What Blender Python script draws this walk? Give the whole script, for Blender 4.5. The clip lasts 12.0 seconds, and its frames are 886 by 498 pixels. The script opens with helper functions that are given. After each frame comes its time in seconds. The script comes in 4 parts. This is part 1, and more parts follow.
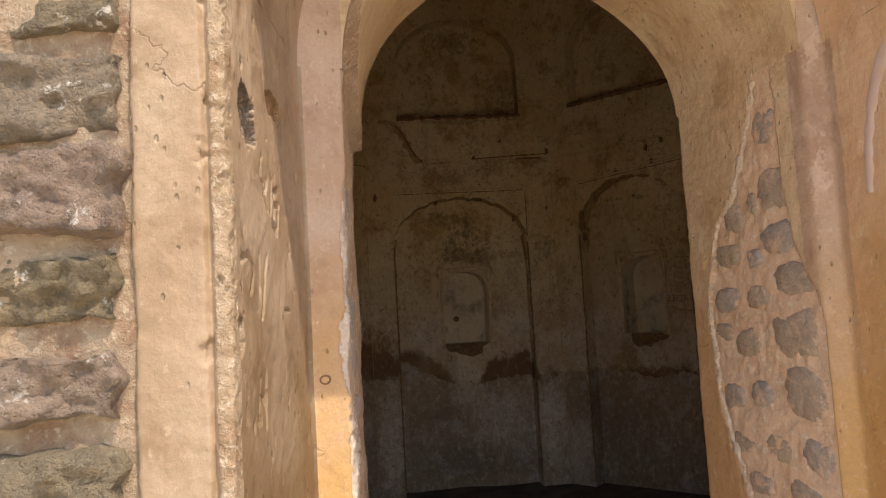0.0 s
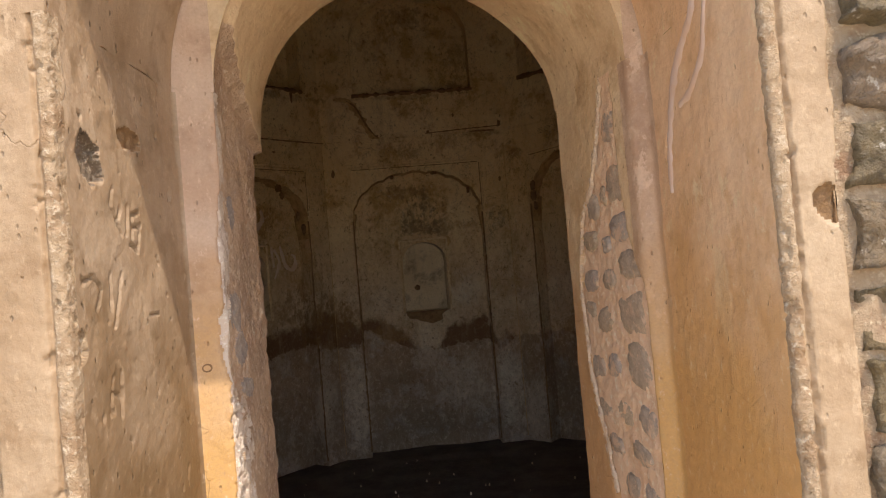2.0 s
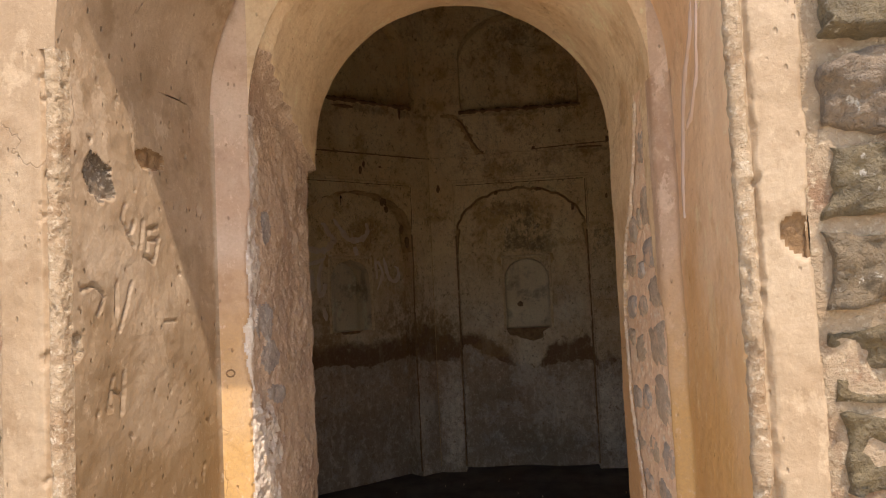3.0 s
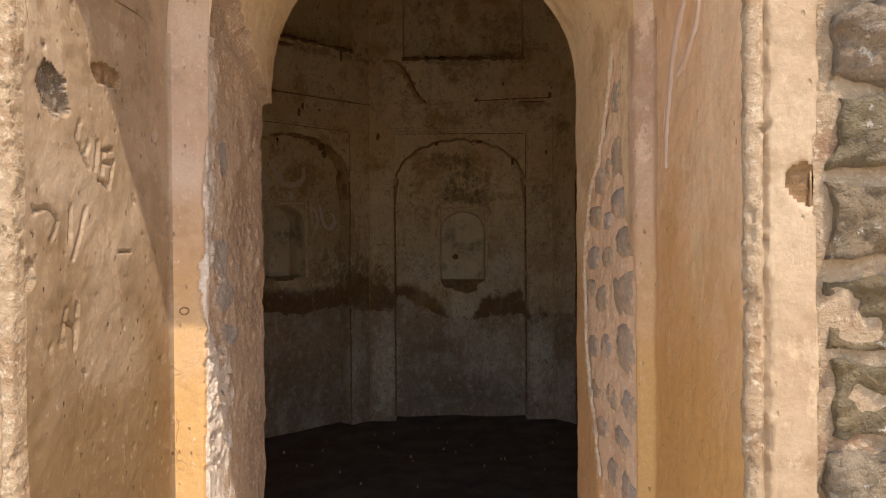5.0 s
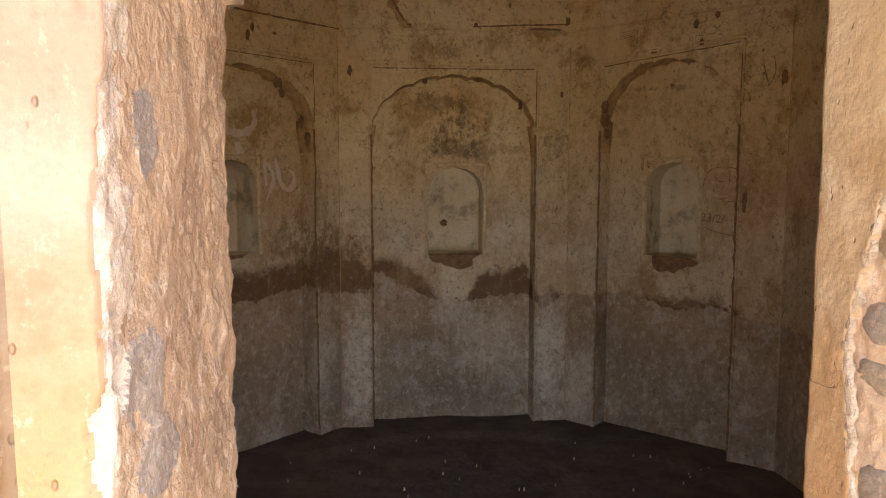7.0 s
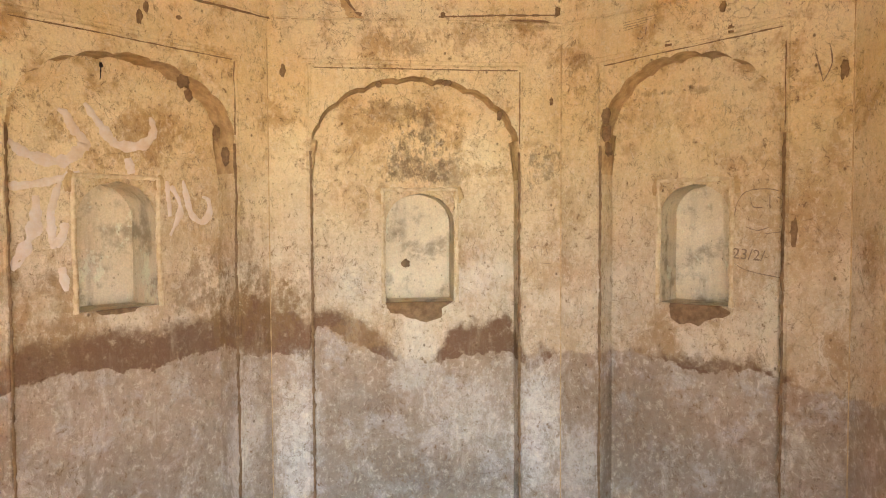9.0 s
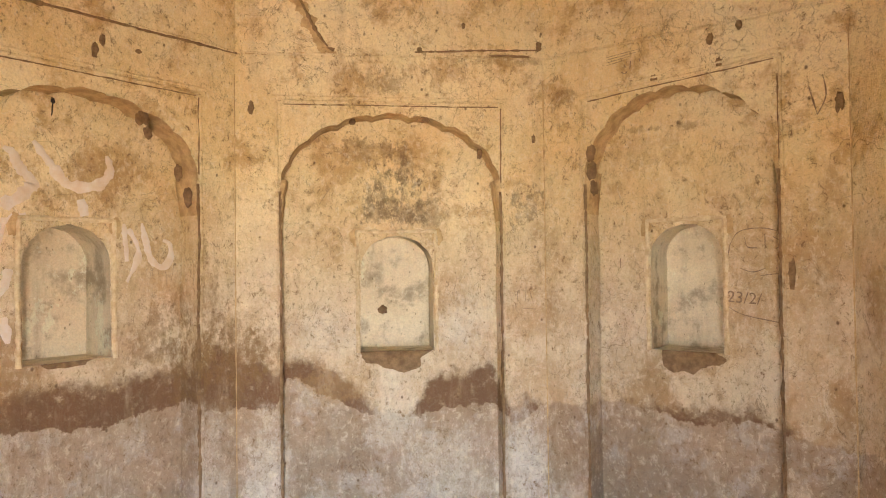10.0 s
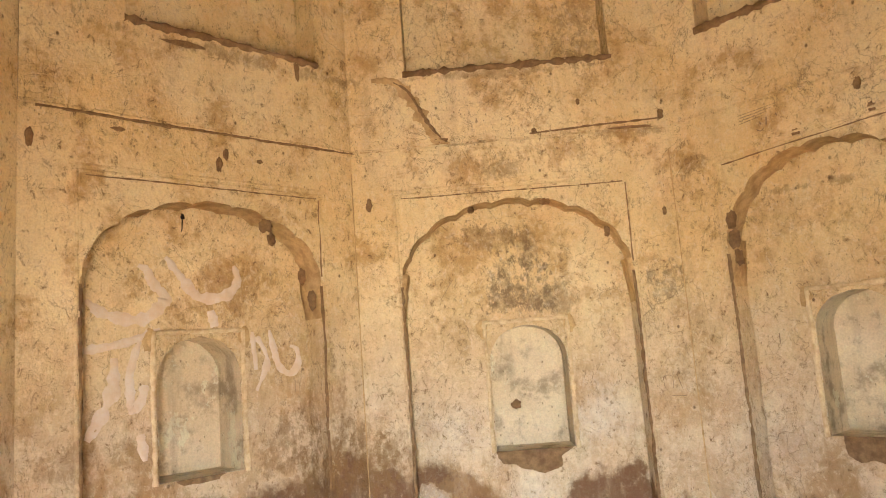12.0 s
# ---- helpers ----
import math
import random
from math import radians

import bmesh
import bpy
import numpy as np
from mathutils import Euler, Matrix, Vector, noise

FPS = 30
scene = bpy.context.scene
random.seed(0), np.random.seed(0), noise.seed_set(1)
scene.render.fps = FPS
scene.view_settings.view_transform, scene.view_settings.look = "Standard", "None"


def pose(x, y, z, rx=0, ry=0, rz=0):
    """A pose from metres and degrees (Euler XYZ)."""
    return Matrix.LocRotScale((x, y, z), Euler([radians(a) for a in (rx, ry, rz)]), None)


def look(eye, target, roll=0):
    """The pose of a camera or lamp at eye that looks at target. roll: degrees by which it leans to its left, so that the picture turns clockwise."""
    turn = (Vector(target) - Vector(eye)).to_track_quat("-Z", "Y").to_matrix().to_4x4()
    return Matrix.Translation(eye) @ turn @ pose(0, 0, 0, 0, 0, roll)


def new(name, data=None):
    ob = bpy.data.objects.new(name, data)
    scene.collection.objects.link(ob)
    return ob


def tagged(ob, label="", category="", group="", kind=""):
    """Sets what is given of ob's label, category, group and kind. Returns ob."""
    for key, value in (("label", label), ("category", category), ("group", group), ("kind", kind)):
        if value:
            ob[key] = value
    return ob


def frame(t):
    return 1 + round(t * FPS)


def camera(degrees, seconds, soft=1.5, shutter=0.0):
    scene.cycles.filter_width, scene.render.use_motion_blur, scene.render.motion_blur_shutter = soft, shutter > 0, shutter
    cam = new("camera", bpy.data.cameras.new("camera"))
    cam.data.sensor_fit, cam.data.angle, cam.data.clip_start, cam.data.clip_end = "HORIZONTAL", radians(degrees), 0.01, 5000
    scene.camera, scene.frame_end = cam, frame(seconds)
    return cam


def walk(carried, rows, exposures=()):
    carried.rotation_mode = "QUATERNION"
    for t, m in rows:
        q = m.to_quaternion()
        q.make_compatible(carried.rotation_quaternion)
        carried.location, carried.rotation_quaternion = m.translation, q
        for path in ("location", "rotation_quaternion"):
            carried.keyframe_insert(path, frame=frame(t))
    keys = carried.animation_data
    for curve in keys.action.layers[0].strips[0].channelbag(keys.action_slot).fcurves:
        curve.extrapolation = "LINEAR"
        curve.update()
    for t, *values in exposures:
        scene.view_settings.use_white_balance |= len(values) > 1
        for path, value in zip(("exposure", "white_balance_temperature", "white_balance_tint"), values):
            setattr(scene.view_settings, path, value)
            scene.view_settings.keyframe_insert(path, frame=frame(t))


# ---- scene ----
cam = camera(62.7, 12.0, 1.1)
PATH = [
    (0, (-0.09, 0.064, 1.368), (0.098, 2.049, 1.53), -3.2),
    (0.5, (-0.074, 0.178, 1.305), (0.137, 2.162, 1.438), -4.5),
    (1, (-0.01, 0.179, 1.333), (0.236, 2.162, 1.421), -6.0),
    (1.5, (0.102, 0.049, 1.411), (0.358, 2.032, 1.47), -6.2),
    (2, (0.248, -0.192, 1.431), (0.42, 1.8, 1.479), -4.9),
    (2.5, (0.393, -0.232, 1.443), (0.388, 1.767, 1.495), -3.4),
    (2.7, (0.502, -0.218, 1.438), (0.364, 1.775, 1.543), -2.8),
    (4.3, (0.696, -0.16, 1.379), (0.374, 1.81, 1.492), -2.5),
    (4.5, (0.648, -0.162, 1.378), (0.365, 1.817, 1.448), -1.7),
    (5, (0.458, -0.149, 1.397), (0.449, 1.851, 1.378), -0.4),
    (5.5, (0.308, -0.075, 1.405), (0.457, 1.917, 1.305), 1.6),
    (6, (0.169, 0.358, 1.384), (0.196, 2.355, 1.262), -0.0),
    (6.5, (0.121, 0.703, 1.555), (0.197, 2.694, 1.377), -0.2),
    (6.7, (0.103, 0.818, 1.581), (0.25, 2.803, 1.385), -0.1),
    (8.3, (0.184, 1.735, 1.525), (0.389, 3.716, 1.344), 0.1),
    (8.5, (0.216, 1.79, 1.518), (0.416, 3.774, 1.37), -0.2),
    (9, (0.283, 1.961, 1.513), (0.513, 3.946, 1.43), -0.3),
    (9.5, (0.334, 2.085, 1.516), (0.586, 4.069, 1.515), -0.0),
    (10, (0.359, 2.153, 1.507), (0.619, 4.135, 1.546), -0.7),
    (10.5, (0.371, 2.204, 1.535), (0.626, 4.187, 1.595), -2.6),
    (11, (0.348, 2.181, 1.512), (0.555, 4.169, 1.564), -4.3),
    (11.5, (0.326, 2.186, 1.516), (0.483, 4.178, 1.596), -5.3),
    (12, (0.343, 2.314, 1.537), (0.285, 4.293, 1.822), -4.3),
]
EXPOSURES = [(0.0, 1.2, 7400, 15), (5.5, 1.2, 7400, 15), (6.5, 1.9, 7250, 15), (6.7, 2.15, 7250, 15), (8.3, 4.95, 6750, 11), (10.5, 4.9, 6850, 11), (12.0, 4.95, 7000, 11)]
walk(cam, [(t, look(eye, target, roll)) for t, eye, target, roll in PATH], EXPOSURES)

# ---- daylight ----
SUN_WAY = Vector((0.6, -1.0, 2.1)).normalized()
world = bpy.data.worlds.new("world")
scene.world = world
world.use_nodes = True
sky = world.node_tree.nodes.new("ShaderNodeTexSky")
sky.sky_type, sky.sun_disc = "NISHITA", False
sky.sun_elevation = math.asin(SUN_WAY.z)
sky.sun_rotation = math.atan2(SUN_WAY.x, SUN_WAY.y)
world.node_tree.links.new(sky.outputs[0], world.node_tree.nodes["Background"].inputs[0])
world.node_tree.nodes["Background"].inputs[1].default_value = 0.15
sun = new("sun", bpy.data.lights.new("sun", "SUN"))
sun.data.energy, sun.data.angle, sun.data.color = 1.85, radians(0.53), (1.0, 0.94, 0.85)
sun.matrix_world = look(SUN_WAY * 30, (0, 0, 0))


# ---- materials ----
class Nodes:
    """A small builder for node materials, in metres of the object."""

    def __init__(self, name):
        self.material = bpy.data.materials.new(name)
        self.material.use_nodes = True
        self.tree = self.material.node_tree
        self.shader = self.tree.nodes["Principled BSDF"]
        self.place = self.tree.nodes.new("ShaderNodeTexCoord").outputs["Object"]
        self.normal = None

    def put(self, socket, value):
        if isinstance(value, bpy.types.NodeSocket):
            self.tree.links.new(value, socket)
        elif isinstance(value, tuple) and len(value) == 3 and socket.type == "RGBA":
            socket.default_value = (*value, 1)
        else:
            socket.default_value = value

    def node(self, kind, inputs=(), operation=None, feature=None, interpolation=None, blend=None):
        n = self.tree.nodes.new(kind)
        if operation:
            n.operation = operation
        if feature:
            n.feature = feature
        if interpolation:
            n.interpolation_type = interpolation
        if blend:
            n.data_type, n.blend_type = "RGBA", blend
        for key, value in dict(inputs).items():
            self.put(n.inputs[key], value)
        return n

    def stretch(self, x=1.0, y=1.0, z=1.0, shift=(0, 0, 0)):
        return self.node("ShaderNodeMapping", {"Vector": self.place, "Scale": (x, y, z), "Location": shift}).outputs[0]

    def noise(self, scale, detail=4.0, rough=0.55, vector=None, twist=0.0):
        return self.node("ShaderNodeTexNoise", {"Vector": vector or self.place, "Scale": scale, "Detail": detail, "Roughness": rough, "Distortion": twist}).outputs[0]

    def cells(self, scale, vector=None, feature="F1"):
        return self.node("ShaderNodeTexVoronoi", {"Vector": vector or self.place, "Scale": scale}, feature=feature).outputs["Distance"]

    def span(self, value, low, high, to_low=0.0, to_high=1.0):
        return self.node("ShaderNodeMapRange", {"Value": value, "From Min": low, "From Max": high, "To Min": to_low, "To Max": to_high}, interpolation="SMOOTHSTEP").outputs[0]

    def math(self, how, a, b=0.0):
        return self.node("ShaderNodeMath", {0: a, 1: b}, operation=how).outputs[0]

    def mix(self, fac, a, b, how="MIX"):
        n = self.node("ShaderNodeMix", blend=how)
        self.put(n.inputs[0], fac), self.put(n.inputs[6], a), self.put(n.inputs[7], b)
        return n.outputs[2]

    def axis(self, name):
        return self.node("ShaderNodeSeparateXYZ", {0: self.place}).outputs[name]

    def bump(self, height, depth, strength=1.0):
        given = {"Height": height, "Distance": depth, "Strength": strength}
        if self.normal:
            given["Normal"] = self.normal
        self.normal = self.node("ShaderNodeBump", given).outputs[0]

    def done(self, colour, rough=0.9, gloss=0.25):
        self.put(self.shader.inputs["Base Color"], colour)
        self.put(self.shader.inputs["Roughness"], rough)
        self.put(self.shader.inputs["Specular IOR Level"], gloss)
        if self.normal:
            self.put(self.shader.inputs["Normal"], self.normal)
        return self.material


def plaster(name, base, pale, dark, streak=0.5, pits=0.6, gloss=0.2, rough=0.85, warm=None, relief=1.0):
    """Old lime plaster: cloudy stains, runs down the wall, fine grain, pits and hairlines."""
    n = Nodes(name)
    cloud = n.noise(2.3, 6, 0.6, twist=0.4)
    patch = n.noise(7.0, 5, 0.65, n.stretch(shift=(3, 1, 5)))
    runs = n.noise(9.0, 4, 0.6, n.stretch(1.0, 1.0, 0.12))
    grain = n.noise(130.0, 3, 0.6)
    colour = n.mix(n.span(cloud, 0.35, 0.68), base, pale)
    colour = n.mix(n.math("MULTIPLY", n.span(patch, 0.50, 0.68), 0.75), colour, dark)
    scale = n.noise(5.0, 7, 0.72, n.stretch(1.0, 1.0, 0.6, (6, 2, 9)))
    colour = n.mix(n.span(scale, 0.585, 0.62, 0.0, 0.55), colour, tuple(min(0.85, 1.2 * c) for c in pale))
    colour = n.mix(n.math("MULTIPLY", n.span(runs, 0.5, 0.75), streak), colour, dark)
    if warm:
        low = n.span(n.math("ADD", n.axis("Z"), n.math("MULTIPLY", cloud, 0.9)), 1.40, 2.10, 0.95, 0.0)
        colour = n.mix(low, colour, warm)
    hole = n.span(n.cells(42.0, n.stretch(1.0, 1.0, 0.55)), 0.06, 0.16, 1.0, 0.0)
    few = n.span(n.noise(14.0, 2, 0.5, n.stretch(shift=(7, 7, 7))), 0.54 - 0.10 * pits, 0.60 - 0.08 * pits)
    hole = n.math("MULTIPLY", hole, few)
    crack = n.span(n.cells(3.1, n.node("ShaderNodeMixRGB", {0: 0.18, 1: n.place, 2: n.node("ShaderNodeTexNoise", {"Vector": n.place, "Scale": 6.0, "Detail": 5.0}).outputs[1]}).outputs[0], "DISTANCE_TO_EDGE"), 0.0, 0.006, 1.0, 0.0)
    crack = n.math("MULTIPLY", crack, n.span(n.noise(1.7, 2, 0.5, n.stretch(shift=(2, 9, 4))), 0.52, 0.6))
    colour = n.mix(n.math("MULTIPLY", hole, 0.5 * pits), colour, tuple(0.35 * c for c in dark))
    colour = n.mix(n.math("MULTIPLY", crack, 0.3), colour, tuple(0.4 * c for c in dark))
    fleck = n.noise(48.0, 6, 0.75, n.stretch(1.0, 1.0, 0.7, (9, 4, 2)))
    colour = n.mix(n.span(fleck, 0.56, 0.70, 0.0, 0.55), colour, tuple(min(0.85, 1.25 * c) for c in pale))
    colour = n.mix(n.span(fleck, 0.30, 0.43, 0.45, 0.0), colour, dark)
    colour = n.mix(n.span(grain, 0.3, 0.7, 0.0, 0.22), colour, dark)
    n.bump(fleck, 0.004, 0.6)
    n.bump(n.noise(11.0, 4, 0.5), 0.010 * relief, 0.45)
    n.bump(n.noise(30.0, 5, 0.6), 0.003 * relief, 0.45)
    n.bump(grain, 0.0014, 0.7)
    n.bump(n.math("MULTIPLY", hole, -1.0), 0.006 * pits, 0.9)
    n.bump(n.math("MULTIPLY", crack, -1.0), 0.002, 0.6)
    return n.done(colour, rough, gloss)


def rough_lime(name, base, pale, dark, size=1.0, deep=0.7, relief=1.0):
    """Broken render and bedding mortar: lumpy, crumbling, pale flecks."""
    n = Nodes(name)
    lump = n.noise(38.0 / size, 6, 0.7)
    fleck = n.noise(75.0 / size, 4, 0.7, n.stretch(shift=(4, 2, 8)))
    blot = n.noise(9.0 / size, 5, 0.65, n.stretch(shift=(1, 6, 2)))
    colour = n.mix(n.span(blot, 0.46, 0.64, 0.0, 0.9), base, dark)
    colour = n.mix(n.span(fleck, 0.52, 0.68), colour, pale)
    colour = n.mix(n.span(lump, 0.25, 0.42, deep, 0.0), colour, tuple(0.45 * c for c in dark))
    n.bump(lump, 0.022 * size * relief, 0.8)
    n.bump(fleck, 0.006 * relief, 0.8)
    return n.done(colour, 0.92, 0.15)


def stone_material(name, tints, flecks=0.5, rough=0.8, relief=1.0, grime=0.5, smear=None):
    """Quarried rubble: each stone of its own tint, bedding grain, lime splashes."""
    n = Nodes(name)
    own = n.node("ShaderNodeObjectInfo").outputs["Random"]
    shift = n.node("ShaderNodeVectorMath", {0: n.place, 1: n.node("ShaderNodeCombineXYZ", {0: n.math("MULTIPLY", own, 31.0), 1: n.math("MULTIPLY", own, 17.0)}).outputs[0]}, operation="ADD").outputs[0]
    ramp = n.node("ShaderNodeValToRGB", {0: own})
    ramp.color_ramp.interpolation = "LINEAR"
    for at, tint in zip((0.0, 0.35, 0.7), tints):
        e = ramp.color_ramp.elements[0] if at == 0.0 else ramp.color_ramp.elements.new(at)
        e.position, e.color = at, (*tint, 1)
    ramp.color_ramp.elements[-1].color = (*tints[0], 1)
    grain = n.noise(26.0, 6, 0.7, shift)
    fine = n.noise(110.0, 3, 0.65, shift)
    colour = n.mix(n.span(grain, 0.3, 0.7), ramp.outputs[0], n.mix(grime, ramp.outputs[0], (0.07, 0.055, 0.04)))
    splash = n.math("MULTIPLY", n.span(n.noise(17.0, 5, 0.75, shift), 0.60, 0.66), flecks)
    colour = n.mix(splash, colour, (0.62, 0.56, 0.47))
    colour = n.mix(n.span(fine, 0.35, 0.7, 0.0, 0.6 * grime), colour, (0.09, 0.07, 0.05))
    if smear:
        smeared = n.math("MAXIMUM", n.span(n.noise(15.0, 6, 0.7, shift, 0.5), 0.52, 0.62, 0.0, 0.8), n.span(n.noise(60.0, 5, 0.7, shift), 0.54, 0.66, 0.0, 0.7))
        colour = n.mix(smeared, colour, smear)
    n.bump(grain, 0.035 * relief, 0.9)
    n.bump(fine, 0.005 * relief, 0.8)
    return n.done(colour, rough, 0.4)


# the damp line along the three far walls: x, foot and top of the brown tide
TIDE = [(-1.1, 0.85, 1.0), (-0.89, 0.91, 1.07), (-0.66, 0.87, 1.05), (-0.57, 0.87, 1.05), (-0.28, 0.93, 1.10), (-0.2, 0.86, 1.18), (-0.10, 0.86, 1.10), (0.03, 0.84, 1.07), (0.07, 0.98, 1.06), (0.15, 0.95, 1.08), (0.28, 0.87, 1.02), (0.45, 0.79, 0.88), (0.51, 0.79, 0.80), (0.67, 0.77, 0.78), (0.73, 0.775, 0.95), (0.80, 0.80, 0.98), (1.05, 0.82, 1.02), (1.09, 0.78, 0.90), (1.13, 0.74, 0.86), (1.19, 0.77, 0.91), (1.27, 0.83, 0.85), (1.45, 0.85, 0.86), (1.6, 0.84, 0.85), (1.73, 0.83, 0.895), (1.85, 0.79, 0.855), (2.01, 0.83, 0.90), (2.1, 0.80, 0.80), (2.2, 0.80, 0.79)]
BROWN, SOOT, RUST, SALT, ASH = (0.26, 0.15, 0.065), (0.21, 0.15, 0.09), (0.50, 0.30, 0.125), (0.84, 0.77, 0.66), (0.24, 0.19, 0.145)
BLOTS = [(0.56, 1.82, 0.19, 0.18, 0.9, SOOT), (0.46, 2.05, 0.19, 0.09, 0.7, BROWN), (0.62, 1.98, 0.08, 0.14, 0.5, SOOT), (0.75, 1.75, 0.1, 0.08, 0.5, SOOT), (-0.42, 1.20, 0.14, 0.13, 0.65, BROWN), (-0.95, 1.28, 0.12, 0.06, 0.5, BROWN), (0.50, 2.36, 0.16, 0.07, 0.55, BROWN), (1.19, 1.80, 0.10, 0.11, 0.7, SOOT), (1.05, 2.46, 0.2, 0.03, 0.55, BROWN), (0.19, 2.62, 0.035, 0.13, 0.75, BROWN), (-0.62, 1.86, 0.12, 0.12, 0.5, BROWN), (1.36, 2.27, 0.06, 0.05, 0.6, BROWN), (1.76, 2.10, 0.17, 0.025, 0.5, BROWN), (0.95, 3.0, 0.16, 0.25, 0.6, BROWN), (0.6, 3.45, 0.3, 0.12, 0.6, BROWN), (-0.5, 2.80, 0.4, 0.035, 0.6, BROWN), (0.6, 2.79, 0.5, 0.025, 0.55, BROWN), (-0.24, 1.25, 0.06, 0.3, 0.5, BROWN), (1.31, 1.6, 0.04, 0.5, 0.3, BROWN), (-0.95, 1.05, 0.2, 0.07, 0.4, BROWN),
         (-0.64, 1.86, 0.24, 0.15, 0.7, RUST), (-0.42, 1.55, 0.12, 0.18, 0.5, RUST), (1.2, 1.35, 0.12, 0.3, 0.4, RUST), (2.0, 1.5, 0.15, 0.35, 0.5, RUST), (1.7, 2.0, 0.2, 0.12, 0.45, RUST), (0.85, 2.42, 0.3, 0.07, 0.5, RUST), (0.3, 0.95, 0.2, 0.1, 0.4, RUST), (-0.18, 1.06, 0.22, 0.22, 0.8, BROWN), (-0.37, 1.15, 0.07, 0.25, 0.5, BROWN), (0.0, 1.13, 0.10, 0.12, 0.45, BROWN), (0.5, 0.2, 0.35, 0.12, 0.6, ASH), (0.78, 0.16, 0.25, 0.07, 0.6, ASH), (1.6, 0.5, 0.15, 0.25, 0.4, ASH), (0.3, 0.55, 0.2, 0.12, 0.4, ASH),
         (-0.02, 0.45, 0.10, 0.38, 0.85, SALT), (1.17, 0.45, 0.11, 0.36, 0.85, SALT), (0.85, 0.52, 0.20, 0.20, 0.6, SALT), (0.90, 1.22, 0.12, 0.15, 0.65, SALT), (0.25, 1.17, 0.16, 0.10, 0.5, SALT), (1.36, 0.3, 0.10, 0.25, 0.6, SALT), (-0.25, 0.5, 0.08, 0.35, 0.5, SALT), (0.55, 0.75, 0.12, 0.18, 0.5, SALT), (1.55, 1.15, 0.15, 0.2, 0.35, SALT)]


def chamber_plaster():
    """Ochre limewash above, lightened for bounced light, a tide of brown damp at knee to waist height, grey bloom of
    salts beneath, darkened for shade.
    """
    n = Nodes("chamber_plaster")
    z = n.axis("Z")
    cloud = n.noise(1.6, 6, 0.62, twist=0.5)
    patch = n.noise(5.5, 6, 0.68, n.stretch(shift=(3, 1, 5)))
    fine = n.noise(24.0, 6, 0.7)
    grain = n.noise(140.0, 3, 0.6)
    runs = n.noise(7.0, 5, 0.65, n.stretch(1.0, 1.0, 0.22))
    # limewash, lightened to carry the light bounced up the walls
    ochre = n.mix(n.span(cloud, 0.36, 0.66), (0.81, 0.61, 0.325), (0.91, 0.76, 0.49))
    ochre = n.mix(n.math("MULTIPLY", n.span(patch, 0.50, 0.66), 0.8), ochre, (0.53, 0.325, 0.135))
    middle = n.mix(n.span(patch, 0.4, 0.62), (0.62, 0.45, 0.28), (0.76, 0.62, 0.44))
    middle = n.mix(n.math("MULTIPLY", n.span(n.noise(3.4, 6, 0.7, n.stretch(1.0, 1.0, 0.6, (1, 7, 4))), 0.50, 0.62), 0.75), middle, (0.43, 0.265, 0.125))
    # stained low wall, its colour darkened further to paint in shade
    low = n.mix(n.span(cloud, 0.36, 0.66), (0.38, 0.262, 0.172), (0.50, 0.365, 0.255))
    low = n.mix(n.span(n.math("ADD", z, n.math("MULTIPLY", patch, 0.9)), 0.65, 1.15, 0.7, 0.0), low, (0.36, 0.285, 0.215))
    low = n.mix(n.span(fine, 0.50, 0.72, 0.0, 0.5), low, (0.20, 0.14, 0.10))
    low = n.mix(n.math("MULTIPLY", n.span(patch, 0.5, 0.66), 0.6), low, (0.60, 0.54, 0.48))
    wave = n.math("ADD", z, n.math("MULTIPLY", n.math("SUBTRACT", cloud, 0.5), 0.7))
    wave = n.math("ADD", wave, n.math("MULTIPLY", n.math("SUBTRACT", runs, 0.5), 0.35))
    colour = n.mix(n.span(wave, 1.25, 1.95), middle, ochre)
    x = n.axis("X")
    across = n.math("ADD", x, n.math("MULTIPLY", n.math("SUBTRACT", n.noise(9.0, 4, 0.6, n.stretch(shift=(8, 2, 1))), 0.5), 0.10))
    across = n.math("DIVIDE", n.math("ADD", across, 1.2), 3.6)
    lower, upper = n.node("ShaderNodeValToRGB", {0: across}), n.node("ShaderNodeValToRGB", {0: across})
    for ramp, pick in ((lower, 1), (upper, 2)):
        for k, row in enumerate(TIDE):
            e = ramp.color_ramp.elements[0] if k == 0 else ramp.color_ramp.elements[1] if k == 1 else ramp.color_ramp.elements.new((row[0] + 1.2) / 3.6)
            e.position = (row[0] + 1.2) / 3.6
            e.color = (row[pick] - 0.6,) * 3 + (1,)
    rag = n.math("ADD", n.math("MULTIPLY", n.math("SUBTRACT", n.noise(11.0, 6, 0.62, n.stretch(shift=(8, 2, 1))), 0.5), 0.11), n.math("MULTIPLY", n.math("SUBTRACT", fine, 0.5), 0.05))
    edge = n.math("ADD", n.math("SUBTRACT", z, 0.6), rag)
    over_low = n.math("SUBTRACT", edge, n.node("ShaderNodeSeparateColor", {0: lower.outputs[0]}).outputs[0])
    under_top = n.math("SUBTRACT", n.node("ShaderNodeSeparateColor", {0: upper.outputs[0]}).outputs[0], edge)
    bloom = n.math("MULTIPLY", n.span(n.noise(9.0, 8, 0.72, n.stretch(1.0, 1.0, 0.45, (3, 8, 1)), 0.8), 0.48, 0.66), n.span(n.noise(2.6, 4, 0.6, n.stretch(shift=(7, 1, 3))), 0.40, 0.58))
    low = n.mix(n.math("MULTIPLY", bloom, 0.6), low, (0.76, 0.65, 0.52))
    colour = n.mix(n.math("MULTIPLY", bloom, n.span(z, 0.9, 1.75, 0.7, 0.0)), colour, (0.84, 0.73, 0.56))
